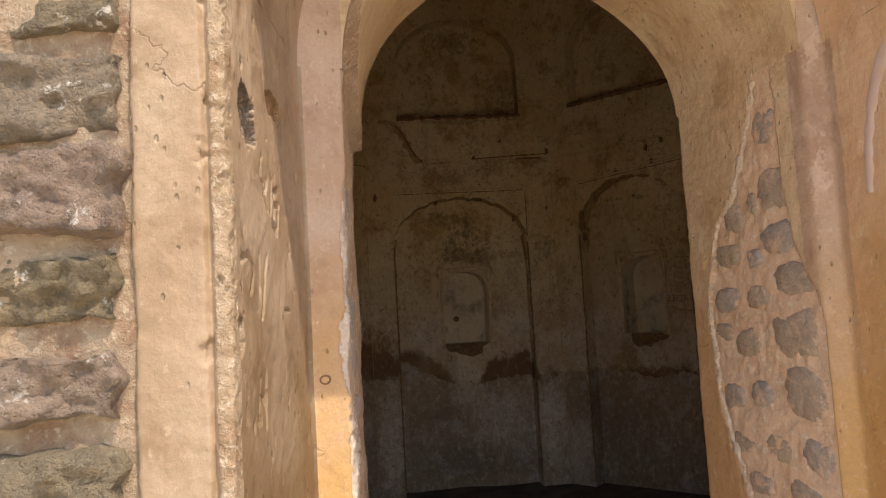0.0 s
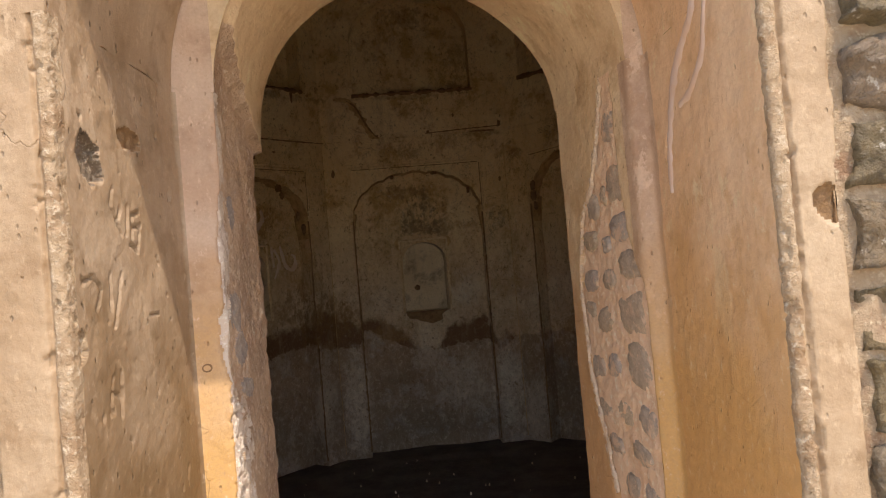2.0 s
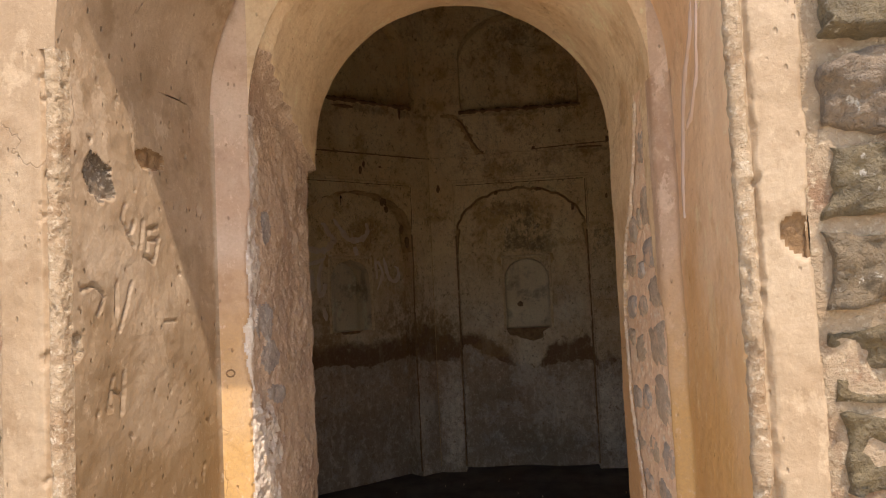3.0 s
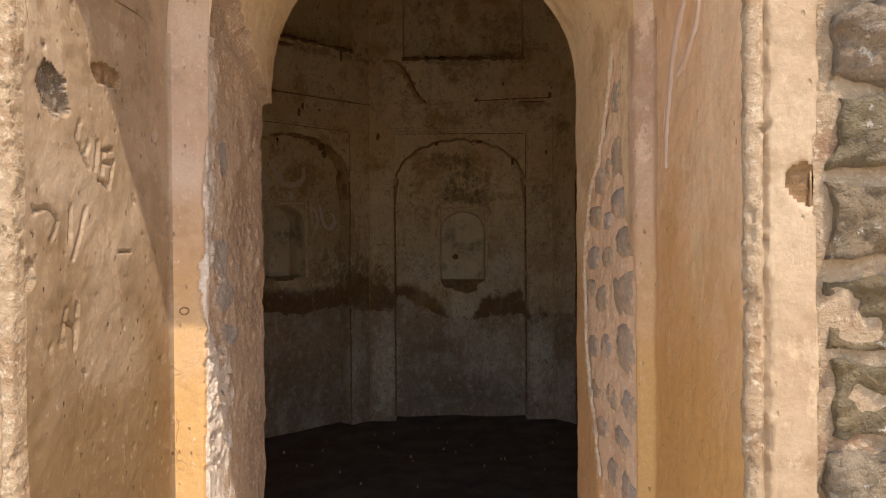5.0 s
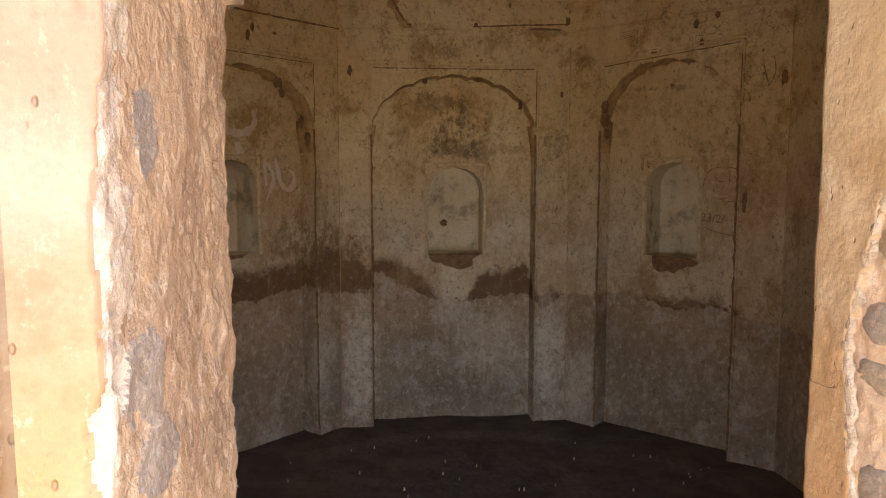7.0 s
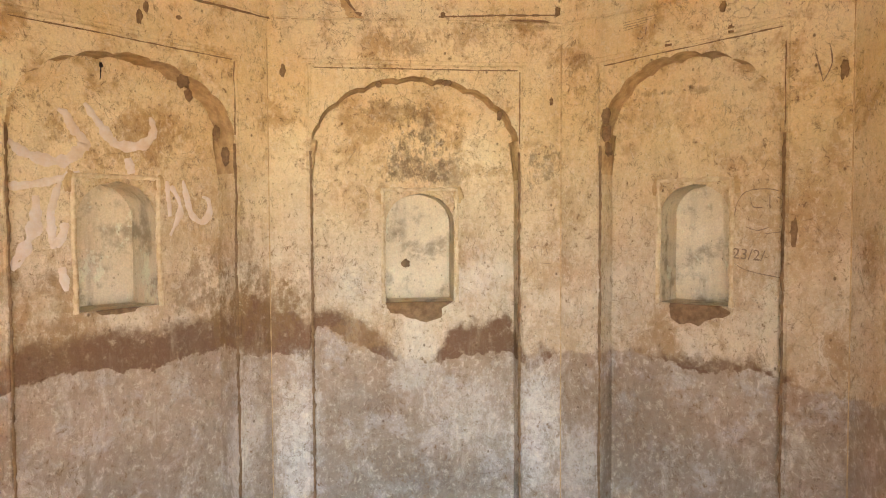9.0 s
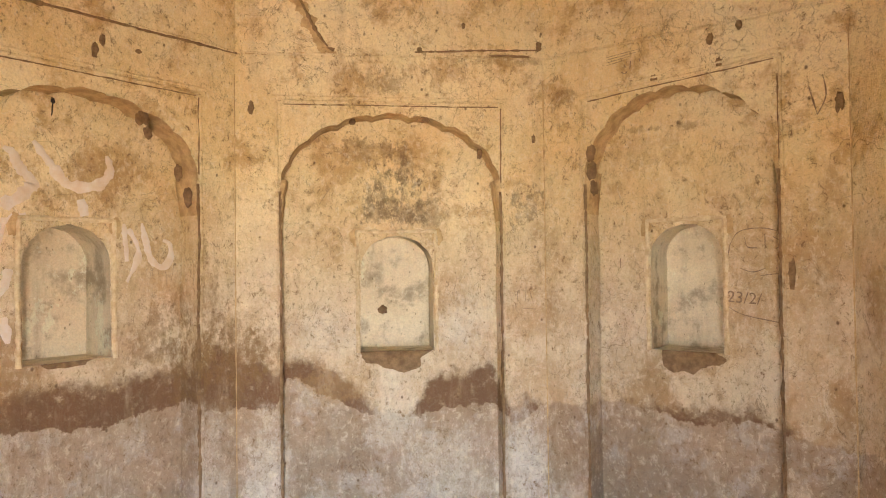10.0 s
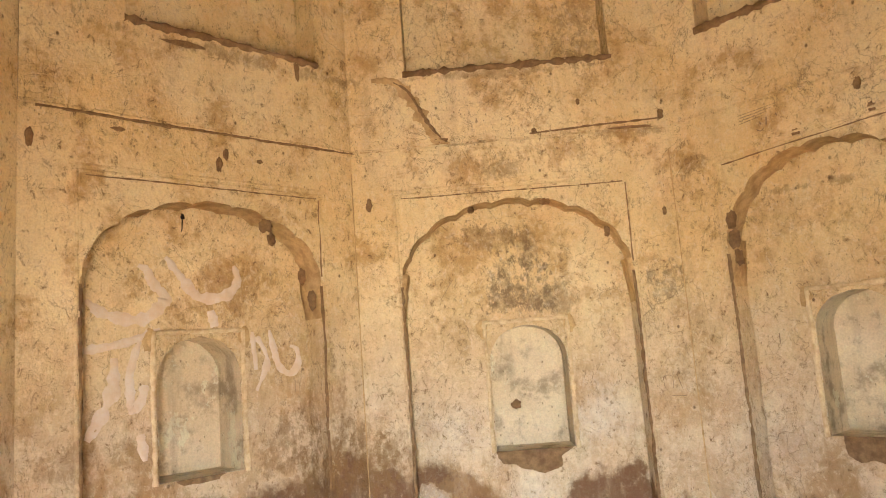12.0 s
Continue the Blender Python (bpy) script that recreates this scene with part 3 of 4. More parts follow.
def right_side(s):
    path = [(R_JAMB[1][0] + 0.06, 2.262), R_JAMB[1], R_JAMB[0], R_IN, (R_ARRIS, front_y(R_ARRIS)), (0.946, front_y(0.946) - 0.002), (0.953, front_y(0.953) + 0.010), (0.960, front_y(0.960)), (R_OUT, front_y(R_OUT)), (R_OUT + 0.004, front_y(R_OUT) + 0.05)]
    line = rounded(path, (0.02, 0.02, 0.012, 0.012, 0.004, 0.003, 0.003, 0.008), 0.006)
    zs = steps(-0.1, 0.8, 0.03)[:-1] + steps(0.8, SPRING, 0.0058)
    rows, zone = [], []
    for z in zs:
        row, mats = [], []
        back = near_line(z, RIDGE_LINE)
        fore = near_line(z, [(0, 1.60), (0.93, 1.60), (1.12, 1.625), (1.33, 1.655), (1.49, 1.74), (1.65, 1.76), (1.95, 1.76)])
        for p, side, run in line:
            d = 0.004 * wobble(p.x, p.y, z, 6) + 0.0015 * wobble(p.x, p.y, z, 30)
            m = 0
            if p.y > 1.60 and p.x < 0.925:
                m = 8 if p.y > 1.7 else 5
                ragged = 0.012 * wobble(p.x, p.y, z, 14, 3)
                if fore + 0.6 * ragged < p.y < back + ragged:
                    m = 6
                    d -= 0.010 + 0.004 * wobble(p.x, p.y, z, 24, 5)
            elif p.y > 1.585:
                m = 5
            elif p.y > front_y(p.x) + 0.02 and p.x < 0.985:
                m = 2
                knock = ((p.y - 1.50) / 0.015) ** 2 + ((z - 1.66) / 0.03) ** 2 + 0.5 * wobble(p.x, p.y, z, 40, 5)
                if knock < 1:
                    m, d = 6, d - 0.006
            elif p.x < 0.962:
                m = 1 if p.x < 0.95 else 0
                d += 0.0028 * wobble(p.x, p.y, z, 60, 3)
                if wobble(p.x, p.y, z, 15, 12) > 0.55:
                    d -= 0.005
            else:
                chip = ((p.x - 1.02 - 0.35 * (1.46 - z)) / 0.028) ** 2 + ((z - 1.475) / 0.035) ** 2 + 0.6 * wobble(p.x, p.y, z, 40, 2)
                edge = R_OUT - 0.006 + 0.008 * wobble(0, 0, z, 7, 9)
                if chip < 1 or p.x > edge:
                    m, d = (3 if chip < 1 else 1), d - 0.012 + 0.004 * wobble(p.x, p.y, z, 50, 6)
            d *= min(1.0, (SPRING - z) / 0.05) if p.y > 1.6 and m != LIP else 1.0
            row.append((p.x + d * s * side.x, p.y + d * s * side.y, z))
            mats.append(m)
        rows.append(row), zone.append(mats)
    sheet = Sheets()
    sheet.grid(rows, lambda i, j: zone[j][i])
    return sheet.build("door_surround_east", [BUFF, LIME, LIFTED_OCHRE, CHIPPED, CORE, PINK, SALMON, LIME, SOFFIT])


tagged(left_side(-1), "weathered buff plaster door side with scratched letters", "doorway", kind="structure")
tagged(right_side(-1), "ochre plaster door side with bare stones and broken edge", "doorway", kind="structure")


# ---- arches over the doorway ----
def ellipse(x, left, right, base, rise):
    u = (2 * x - left - right) / (right - left)
    return base + rise * math.sqrt(max(0.0, 1 - min(1.0, abs(u)) ** (1.85 if u < 0 else 1.62)))


def curve_xs(left, right, n):
    return [(left + right) / 2 - math.cos(math.pi * i / n) * (right - left) / 2 for i in range(n + 1)]


def over_door():
    sheet = Sheets()
    # the soffit of the doorway, flaring a little to the front
    rows, lost = [], []
    for k in range(0, 29):
        v = k / 28
        left, right = L_JAMB[0][0] + v * 0.010, R_JAMB[0][0] - v * 0.038
        rise = 0.475 + 0.05 * (1 - v) ** 3 + 0.02 * (1 - v)
        row = []
        for x in curve_xs(left, right, 70):
            u = (2 * x - left - right) / (right - left)
            z = ellipse(x, left, right, SPRING, rise)
            y = 1.711 - 0.07 * (u + 1) / 2
            y += v * (2.256 - y)
            d = (0.010 * wobble(x, y, z, 7) + 0.003 * wobble(x, y, z, 28)) * (1 - u ** 10)
            break_z = 1.88 + 0.46 * (2.2 - y) + 0.02 * wobble(0, y, 0, 14)
            lip = 0.022 if x < 0.1 and z > break_z and y > 1.74 else (-0.012 if u < -0.5 and y > 1.74 else 0.0)
            row.append((x - 0.6 * d * u + lip * max(0, -u) ** 3, y, z + d * math.sqrt(max(0.0, 1 - u * u))))
            lost.append(u < -0.5 and z < break_z and y > 1.70)
        rows.append(row)
    sheet.grid(rows, lambda i, j: 3 if lost[j * 71 + i] else 0, flip=True)
    # the wall over the door, up to the vault of the porch
    rows = []
    xs = curve_xs(L_JAMB[0][0], R_JAMB[0][0], 70)
    for k in range(15):
        row = []
        for x in xs:
            u = (2 * x - xs[0] - xs[-1]) / (xs[-1] - xs[0])
            lo = ellipse(x, xs[0], xs[-1], SPRING, 0.545)
            hi = max(lo + 0.02, ellipse(x, L_IN[0], R_IN[0], SPRING, 0.66) + 0.04)
            z = lo + (hi - lo) * k / 14
            y = 1.711 - 0.07 * (u + 1) / 2 + 0.006 * wobble(x, 0, z, 9)
            row.append((x, y, z))
        rows.append(row)
    sheet.grid(rows, mat=0)
    for x0, x1, y0, y1 in ((L_IN[0] - 0.01, L_JAMB[0][0], L_IN[1], L_JAMB[0][1]), (R_JAMB[0][0], R_IN[0] + 0.01, R_JAMB[0][1], R_IN[1])):
        rows = [[(x0 + (x1 - x0) * t, y0 + (y1 - y0) * t + 0.004 * wobble(x0 + (x1 - x0) * t, 0, z, 9), z) for t in (0, 0.2, 0.4, 0.6, 0.8, 1)] for z in steps(SPRING, SPRING + 0.42, 0.02)]
        sheet.grid(rows, mat=1)
    # the porch vault
    rows = []
    for k in range(25):
        v = k / 24
        a = (L_ARRIS + v * (L_IN[0] - L_ARRIS), front_y(L_ARRIS) + v * (L_IN[1] - front_y(L_ARRIS)))
        b = (R_ARRIS + v * (R_IN[0] - R_ARRIS), front_y(R_ARRIS) + v * (R_IN[1] - front_y(R_ARRIS)))
        row = []
        for x in curve_xs(a[0], b[0], 60):
            t = (x - a[0]) / (b[0] - a[0])
            z = ellipse(x, a[0], b[0], SPRING, 0.64)
            row.append((x, a[1] + t * (b[1] - a[1]), z + 0.006 * wobble(x, v, z, 8)))
        rows.append(row)
    # the east part takes the ochre that is lightened against shade
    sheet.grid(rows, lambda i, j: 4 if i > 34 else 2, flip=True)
    return sheet.build("porch_vault", [SOFFIT, PINK, REVEAL, CORE, LIFTED_OCHRE])


tagged(over_door(), "cream plaster arch and vault over the doorway", "archway", kind="structure")


# ---- front wall ----
def front_wall():
    sheet = Sheets()
    top = 4.4

    def face(x0, x1, lo, mat, back, size=0.03):
        xs = curve_xs(x0, x1, 60) if lo else steps(x0, x1, size)
        rows = []
        for k in range(int((top + 0.1) / size) + 1 if not lo else 40):
            row = []
            for x in xs:
                bottom = ellipse(x, x0, x1, SPRING, 0.64) if lo else -0.1
                z = bottom + (top - bottom) * k / (int((top + 0.1) / size) if not lo else 39)
                row.append((x, front_y(x) + back - 0.012 * wobble(x, 0, z, 10), z))
            rows.append(row)
        sheet.grid(rows, mat=mat)

    face(-1.6, L_OUT + 0.005, False, 0, 0.016)
    face(R_OUT - 0.005, 2.3, False, 0, 0.016)
    face(L_ARRIS, R_ARRIS, True, 1, 0.0)
    for x0, x1 in ((L_OUT, L_ARRIS), (R_ARRIS, R_OUT)):
        rows = [[(x, front_y(x) - 0.003 * wobble(x, 0, z, 9), z) for x in steps(x0, x1, 0.02)] for z in steps(SPRING - 0.002, top, 0.03)]
        sheet.grid(rows, mat=1)
    return sheet.build("wall_front", [MORTAR, BUFF])


front = tagged(front_wall(), "rubble stone wall in pale mortar beside the doorway", "wall", kind="structure")


# ---- chamber walls ----
def arch_outline(half, base, rise, foils=0, n=90, seed=0.0):
    """The arch's edge from left to right as (u, z), lobed if foils are given, slightly worn."""
    out = []
    for i in range(n + 1):
        a = math.pi * (1 - i / n)
        lobe = 0.0
        if foils:
            lobe = 0.045 * (1 - abs(math.sin(foils * a / 1.0)) ** 0.7)
        k = 1 - lobe * min(1.0, 6 * math.sin(a))
        w = 0.006 * wobble(math.cos(a) * half + seed, 0, math.sin(a) * rise, 22, seed) * math.sin(a)
        out.append((half * math.cos(a) * (1 - 0.4 * lobe), base + rise * math.sin(a) * k + w))
    out = [(u, z) for u, z in out]
    out[0], out[-1] = (-half, base), (half, base)
    for i in range(1, len(out)):
        if out[i][0] <= out[i - 1][0]:
            out[i] = (out[i - 1][0] + 1e-4, out[i][1])
    return out


class Wall:
    """A wall of the chamber from one corner to the next: u from its middle, z up, d into it."""

    def __init__(self, a, b):
        a, b = Vector(a), Vector(b)
        self.mid, self.along, self.half = (a + b) / 2, (b - a).normalized(), (b - a).length / 2
        self.into = Vector((-self.along.y, self.along.x))

    def at(self, u, z, d=0.0):
        p = self.mid + self.along * u + self.into * d
        fade = max(0.0, 1 - (abs(u) / self.half) ** 12)
        d2 = fade * (0.011 * wobble(p.x, p.y, z, 3.5, 2) + 0.0035 * wobble(p.x, p.y, z, 17, 4))
        p = p + self.into * d2
        return (p.x, p.y, z)


def columns(wall, sheet, us, los, his, d, mat, size=0.035, flip=False):
    n = max(1, math.ceil(max(h - l for l, h in zip(los, his)) / size))
    rows = [[wall.at(u, l + (h - l) * k / n, d) for u, l, h in zip(us, los, his)] for k in range(n + 1)]
    sheet.grid(rows, mat=mat, flip=flip)


def reveal(wall, sheet, path, d0, d1, mat, n=5):
    rows = [[wall.at(u, z, d0 + (d1 - d0) * k / n) for u, z in path] for k in range(n + 1)]
    sheet.grid(rows, mat=mat, flip=True)


def niche_wall(name, wall, panel, niche, upper, seed):
    """panel: left and right edge, spring, rise, depth. niche: left, right, sill, spring, rise, depth. upper: left, right, sill, spring, rise, depth."""
    s = Sheets()
    w = wall.half
    # lower wall round the lobed arch
    pl, pr, ps, prise, pd = panel
    mid, half = (pl + pr) / 2, (pr - pl) / 2
    arch = [(u + mid, z) for u, z in arch_outline(half, ps, prise, 9, 108, seed)]
    for a, b in ((-w, pl), (pr, w)):
        us = steps(a, b, 0.03)
        columns(wall, s, us, [-0.05] * len(us), [BAND] * len(us), 0, 0)
    us = [u for u, z in arch]
    columns(wall, s, us, [z for u, z in arch], [BAND] * len(us), 0, 0, 0.03)
    side = steps(-0.05, ps, 0.035)
    reveal(wall, s, [(pl, z) for z in side], 0, pd, 0)
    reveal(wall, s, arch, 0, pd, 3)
    reveal(wall, s, [(pr, z) for z in side[::-1]], 0, pd, 0)
    # panel round the small niche
    nl, nr, nb, ns, nrise, nd = niche
    nmid, nhalf = (nl + nr) / 2, (nr - nl) / 2
    small = [(u + nmid, z) for u, z in arch_outline(nhalf, ns, nrise, 0, 30, seed)]

    def top(u):
        for (u0, z0), (u1, z1) in zip(arch, arch[1:]):
            if u <= u1:
                return z0 + (z1 - z0) * (u - u0) / (u1 - u0)
        return arch[-1][1]

    for a, b in ((pl, nl), (nr, pr)):
        us = [u for u, z in arch if a < u < b]
        us = [a] + us + [b]
        columns(wall, s, us, [-0.05] * len(us), [top(u) for u in us], pd, 0)
    us = [u for u, z in small]
    columns(wall, s, us, [-0.05] * len(us), [nb] * len(us), pd, 0)
    columns(wall, s, us, [z for u, z in small], [top(u) for u in us], pd, 0, 0.025)
    side = steps(nb, ns, 0.03)
    loop = [(nl, z) for z in side[:-1]] + small + [(nr, z) for z in side[::-1][1:]]
    reveal(wall, s, loop, pd, pd + nd, 1)
    reveal(wall, s, [(u, nb) for u in us[::-1]], pd, pd + nd, 1)
    columns(wall, s, us, [nb] * len(us), [z for u, z in small], pd + nd, 1, 0.03)
    # upper wall with its blind window
    ul, ur, ub, uspring, urise, ud = upper
    umid, uhalf = (ul + ur) / 2, (ur - ul) / 2
    high = [(u + umid, z) for u, z in arch_outline(uhalf, uspring, urise, 0, 60, seed + 3)]
    for a, b in ((-w, ul), (ur, w)):
        us = steps(a, b, 0.03)
        columns(wall, s, us, [BAND] * len(us), [WALL_TOP] * len(us), -0.006, 0)
    us = [u for u, z in high]
    ragged = [ub + 0.012 * wobble(u, seed, 0, 16) for u in us]
    columns(wall, s, us, [BAND] * len(us), ragged, -0.006, 0)
    columns(wall, s, us, [z for u, z in high], [WALL_TOP] * len(us), -0.006, 0)
    side = steps(ub, uspring, 0.035)
    path = [(ul, z) for z in side[:-1]] + high + [(ur, z) for z in side[::-1][1:]]
    reveal(wall, s, path, -0.006, ud, 0)
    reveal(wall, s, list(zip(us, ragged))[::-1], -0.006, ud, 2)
    columns(wall, s, us, [ub - 0.03] * len(us), [z for u, z in high], ud, 0)
    us = steps(-w, w, 0.05)
    reveal(wall, s, [(u, BAND) for u in us[::-1]], -0.006, 0.0, 0, 1)
    return s.build(name, [CHAMBER, NICHE, CHIPPED, WORN])


def plain_wall(name, wall, door=None):
    s = Sheets()
    w = wall.half
    if door:
        left, right, rise = door
        hole = [(u + (left + right) / 2, z) for u, z in arch_outline((right - left) / 2, SPRING, rise, 0, 60, 5)]
        for a, b in ((-w, left), (right, w)):
            us = steps(a, b, 0.05)
            columns(wall, s, us, [-0.05] * len(us), [WALL_TOP] * len(us), 0, 0, 0.08)
        us = [u for u, z in hole]
        columns(wall, s, us, [z for u, z in hole], [WALL_TOP] * len(us), 0, 0, 0.08)
    else:
        us = steps(-w, w, 0.06)
        columns(wall, s, us, [-0.05] * len(us), [WALL_TOP] * len(us), 0, 0, 0.06)
    return s.build(name, [CHAMBER])


WALLS = [Wall(a, b) for a, b in zip(CORNERS, CORNERS[1:] + CORNERS[:1])]
NORTH, NORTHEAST, EAST, SOUTHEAST, SOUTH, SOUTHWEST, WEST, NORTHWEST = WALLS
UPPER = (-0.445, 0.490, 2.815, 3.26, 0.335, 0.14)
# each wall with its arched panel, small niche and upper blind window
PANELS = [
    (NORTH, (-0.52, 0.50, 1.86, 0.345, 0.14), (-0.158, 0.190, 1.09, 1.485, 0.155, 0.2), UPPER),
    (NORTHEAST, (-0.437, 0.390, 1.88, 0.370, 0.14), (-0.185, 0.128, 1.11, 1.525, 0.14, 0.2), (-0.447, 0.440, 2.845, 3.26, 0.335, 0.14)),
    (NORTHWEST, (-0.480, 0.480, 1.88, 0.305, 0.14), (-0.172, 0.163, 1.145, 1.525, 0.148, 0.2), (-0.320, 0.500, 2.845, 3.26, 0.335, 0.14)),
]
wall_north = tagged(niche_wall("wall_north", *PANELS[0], 0.0), "stained ochre plaster wall with lobed arch panel and niche", "wall", kind="structure")
wall_northeast = tagged(niche_wall("wall_northeast", *PANELS[1], 1.7), "ochre plaster wall with arch panel, niche and scratched writing", "wall", kind="structure")
wall_northwest = tagged(niche_wall("wall_northwest", *PANELS[2], 3.1), "ochre plaster wall with arch panel, niche and pale painted strokes", "wall", kind="structure")
for name, wall in (("wall_east", EAST), ("wall_southeast", SOUTHEAST), ("wall_southwest", SOUTHWEST), ("wall_west", WEST)):
    tagged(plain_wall(name, wall), "plain ochre plaster chamber wall", "wall", kind="structure")
mid_south = SOUTH.mid.x
tagged(plain_wall("wall_south", SOUTH, (mid_south - R_JAMB[1][0] - 0.03, mid_south - L_JAMB[1][0] + 0.035, 0.50)), "ochre plaster chamber wall round the doorway", "wall", kind="structure")


# ---- dome, floor, roof, ground ----
def dome():
    s = Sheets()
    cx, cy = 0.5775, (C_Y + 2.256) / 2
    ring = []
    for k in range(8):
        a, b = Vector(CORNERS[k]), Vector(CORNERS[(k + 1) % 8])
        ring += [a.lerp(b, i / 8) for i in range(8)]
    ring.append(ring[0])
    rows = []
    for j in range(19):
        t = j / 18
        shrink, z = math.cos(t * math.pi / 2), WALL_TOP + 1.45 * math.sin(t * math.pi / 2)
        blend = min(1.0, 3 * t)
        row = []
        for p in ring:
            r = Vector((p.x - cx, p.y - cy))
            q = r * (1 - blend) + r.normalized() * 1.66 * blend
            row.append((cx + q.x * max(shrink, 0.004), cy + q.y * max(shrink, 0.004), z))
        rows.append(row)
    s.grid(rows)
    return s.build("ceiling", [CHAMBER])


tagged(dome(), "ochre plaster dome over the chamber", "ceiling", kind="structure")


def slab(name, x0, x1, y0, y1, z0, z1, material):
    bm = bmesh.new()
    bmesh.ops.create_cube(bm, size=1, matrix=Matrix.LocRotScale(((x0 + x1) / 2, (y0 + y1) / 2, (z0 + z1) / 2), None, (x1 - x0, y1 - y0, z1 - z0)))
    return part(name, bm, material, None)


def floor():
    s = Sheets()
    rows = []
    for y in steps(2.24, 5.95, 0.05):
        row = []
        for x in steps(-1.5, 2.65, 0.05):
            r = math.hypot(x - 0.5775, y - 3.88)
            ring = 0.022 * max(0.0, min(1.0, (r - 1.42 - 0.03 * wobble(x, y, 0, 5)) / 0.05)) if y > 2.3 else 0.0
            row.append((x, y, FLOOR_Z - 0.012 + ring + 0.008 * wobble(x, y, 0, 3)))
        rows.append(row)
    s.grid(rows)
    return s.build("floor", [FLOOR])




# unseen pale floor, added to bounce sun onto jambs, soffit and upper chamber
def threshold():
    s = Sheets()
    s.grid([[(x, y, 0.004 * wobble(x, y, 0, 5) - 0.004) for x in steps(-0.42, 1.06, 0.04)] for y in steps(0.95, 2.26, 0.04)])
    return s.build("threshold", [BOUNCE_FLOOR])


tagged(threshold(), "unseen pale doorway floor added to bounce sunlight", "threshold", kind="structure")
tagged(floor(), "dark trodden earth floor with a low worn rim", "floor", kind="structure")
tagged(slab("ground", -400, 400, -400, 400, -0.35, -0.05, EARTH), "dry sandy ground outside the building", "ground", kind="structure")
for name, box in (("wall_outer_west", (-1.9, -1.6, front_y(-1.6), 6.4, -0.1, 4.4)), ("wall_outer_east", (2.3, 3.0, front_y(2.3), 6.4, -0.1, 4.4)), ("wall_outer_north", (-1.6, 2.3, 6.1, 6.4, -0.1, 4.4))):
    tagged(slab(name, *box, MORTAR), "plain rubble outer wall of the building", "wall", kind="structure")


def roof():
    s = Sheets()
    cx, cy = 0.5775, (C_Y + 2.256) / 2
    rows = []
    for j in range(25):
        t = j / 24
        row = []
        for k in range(65):
            a = 2 * math.pi * k / 64
            r = 1.95 * math.cos(t * math.pi / 2)
            row.append((cx + r * math.cos(a), cy + r * math.sin(a), 4.4 + 1.15 * math.sin(t * math.pi / 2)))
        rows.append(row)
    s.grid(rows)
    return s.build("dome_outside", [BUFF])


tagged(roof(), "plastered outer dome of the building", "roof", kind="structure")


def flat_roof():
    s = Sheets()
    cx, cy = 0.5775, (C_Y + 2.256) / 2
    rows = []
    for t in (0, 0.5, 1):
        row = []
        for k in range(65):
            c, v = math.cos(2 * math.pi * k / 64), math.sin(2 * math.pi * k / 64)
            far = 2.5 / max(abs(c), abs(v))
            r = 1.93 + (far - 1.93) * t
            row.append((cx + r * c, cy + r * v, 4.4))
        rows.append(row)
    s.grid(rows)
    return s.build("roof", [BUFF])


tagged(flat_roof(), "flat plastered roof round the dome", "roof", kind="structure")


# ---- mouldings and breaks of the chamber ----
def ribbon(name, wall, points, width, d, thick, material, parent, label="", size=0.02, ragged=0.0, seed=0.0, taper=False):
    """A raised band laid on a wall along (u, z) points."""
    line = [Vector(points[0])]
    for a, b in zip(points, points[1:]):
        a, b = Vector(a), Vector(b)
        n = max(1, math.ceil((b - a).length / size))
        line += [a.lerp(b, k / n) for k in range(1, n + 1)]
    outer, faces = [], []
    for i, p in enumerate(line):
        way = (line[min(i + 1, len(line) - 1)] - line[max(i - 1, 0)]).normalized()
        side = Vector((-way.y, way.x))
        w = width / 2 * (1 + ragged * wobble(p.x, seed, p.y, 30, seed))
        if taper:
            w *= 0.35 + 0.65 * math.sin(math.pi * (i + 0.5) / len(line)) ** 0.5
        for k, e in ((-1.0, 0.0), (-0.6, 1.0), (0.6, 1.0), (1.0, 0.0)):
            q = p + side * w * k
            outer.append(wall.at(q.x, q.y, d + 0.002 - (thick + 0.002) * e * (1 + 0.4 * ragged * wobble(q.x, seed, q.y, 60, seed))))
    for i in range(len(line) - 1):
        for k in range(3):
            a = 4 * i + k
            faces.append((a, a + 1, a + 5, a + 4))
    ob = mesh_object(name, outer, faces, [material], None, True, parent)
    if label:
        ob["label"] = label
    return ob


def smooth_line(points):
    """A flowing line through the points."""
    out = []
    p = [points[0]] + list(points) + [points[-1]]
    for a, b, c, e in zip(p, p[1:], p[2:], p[3:]):
        for k in range(6):
            t = k / 6
            out.append(tuple(0.5 * (2 * b[i] + (c[i] - a[i]) * t + (2 * a[i] - 5 * b[i] + 4 * c[i] - e[i]) * t * t + (3 * b[i] - a[i] - 3 * c[i] + e[i]) * t ** 3) for i in (0, 1)))
    out.append(points[-1])
    return out


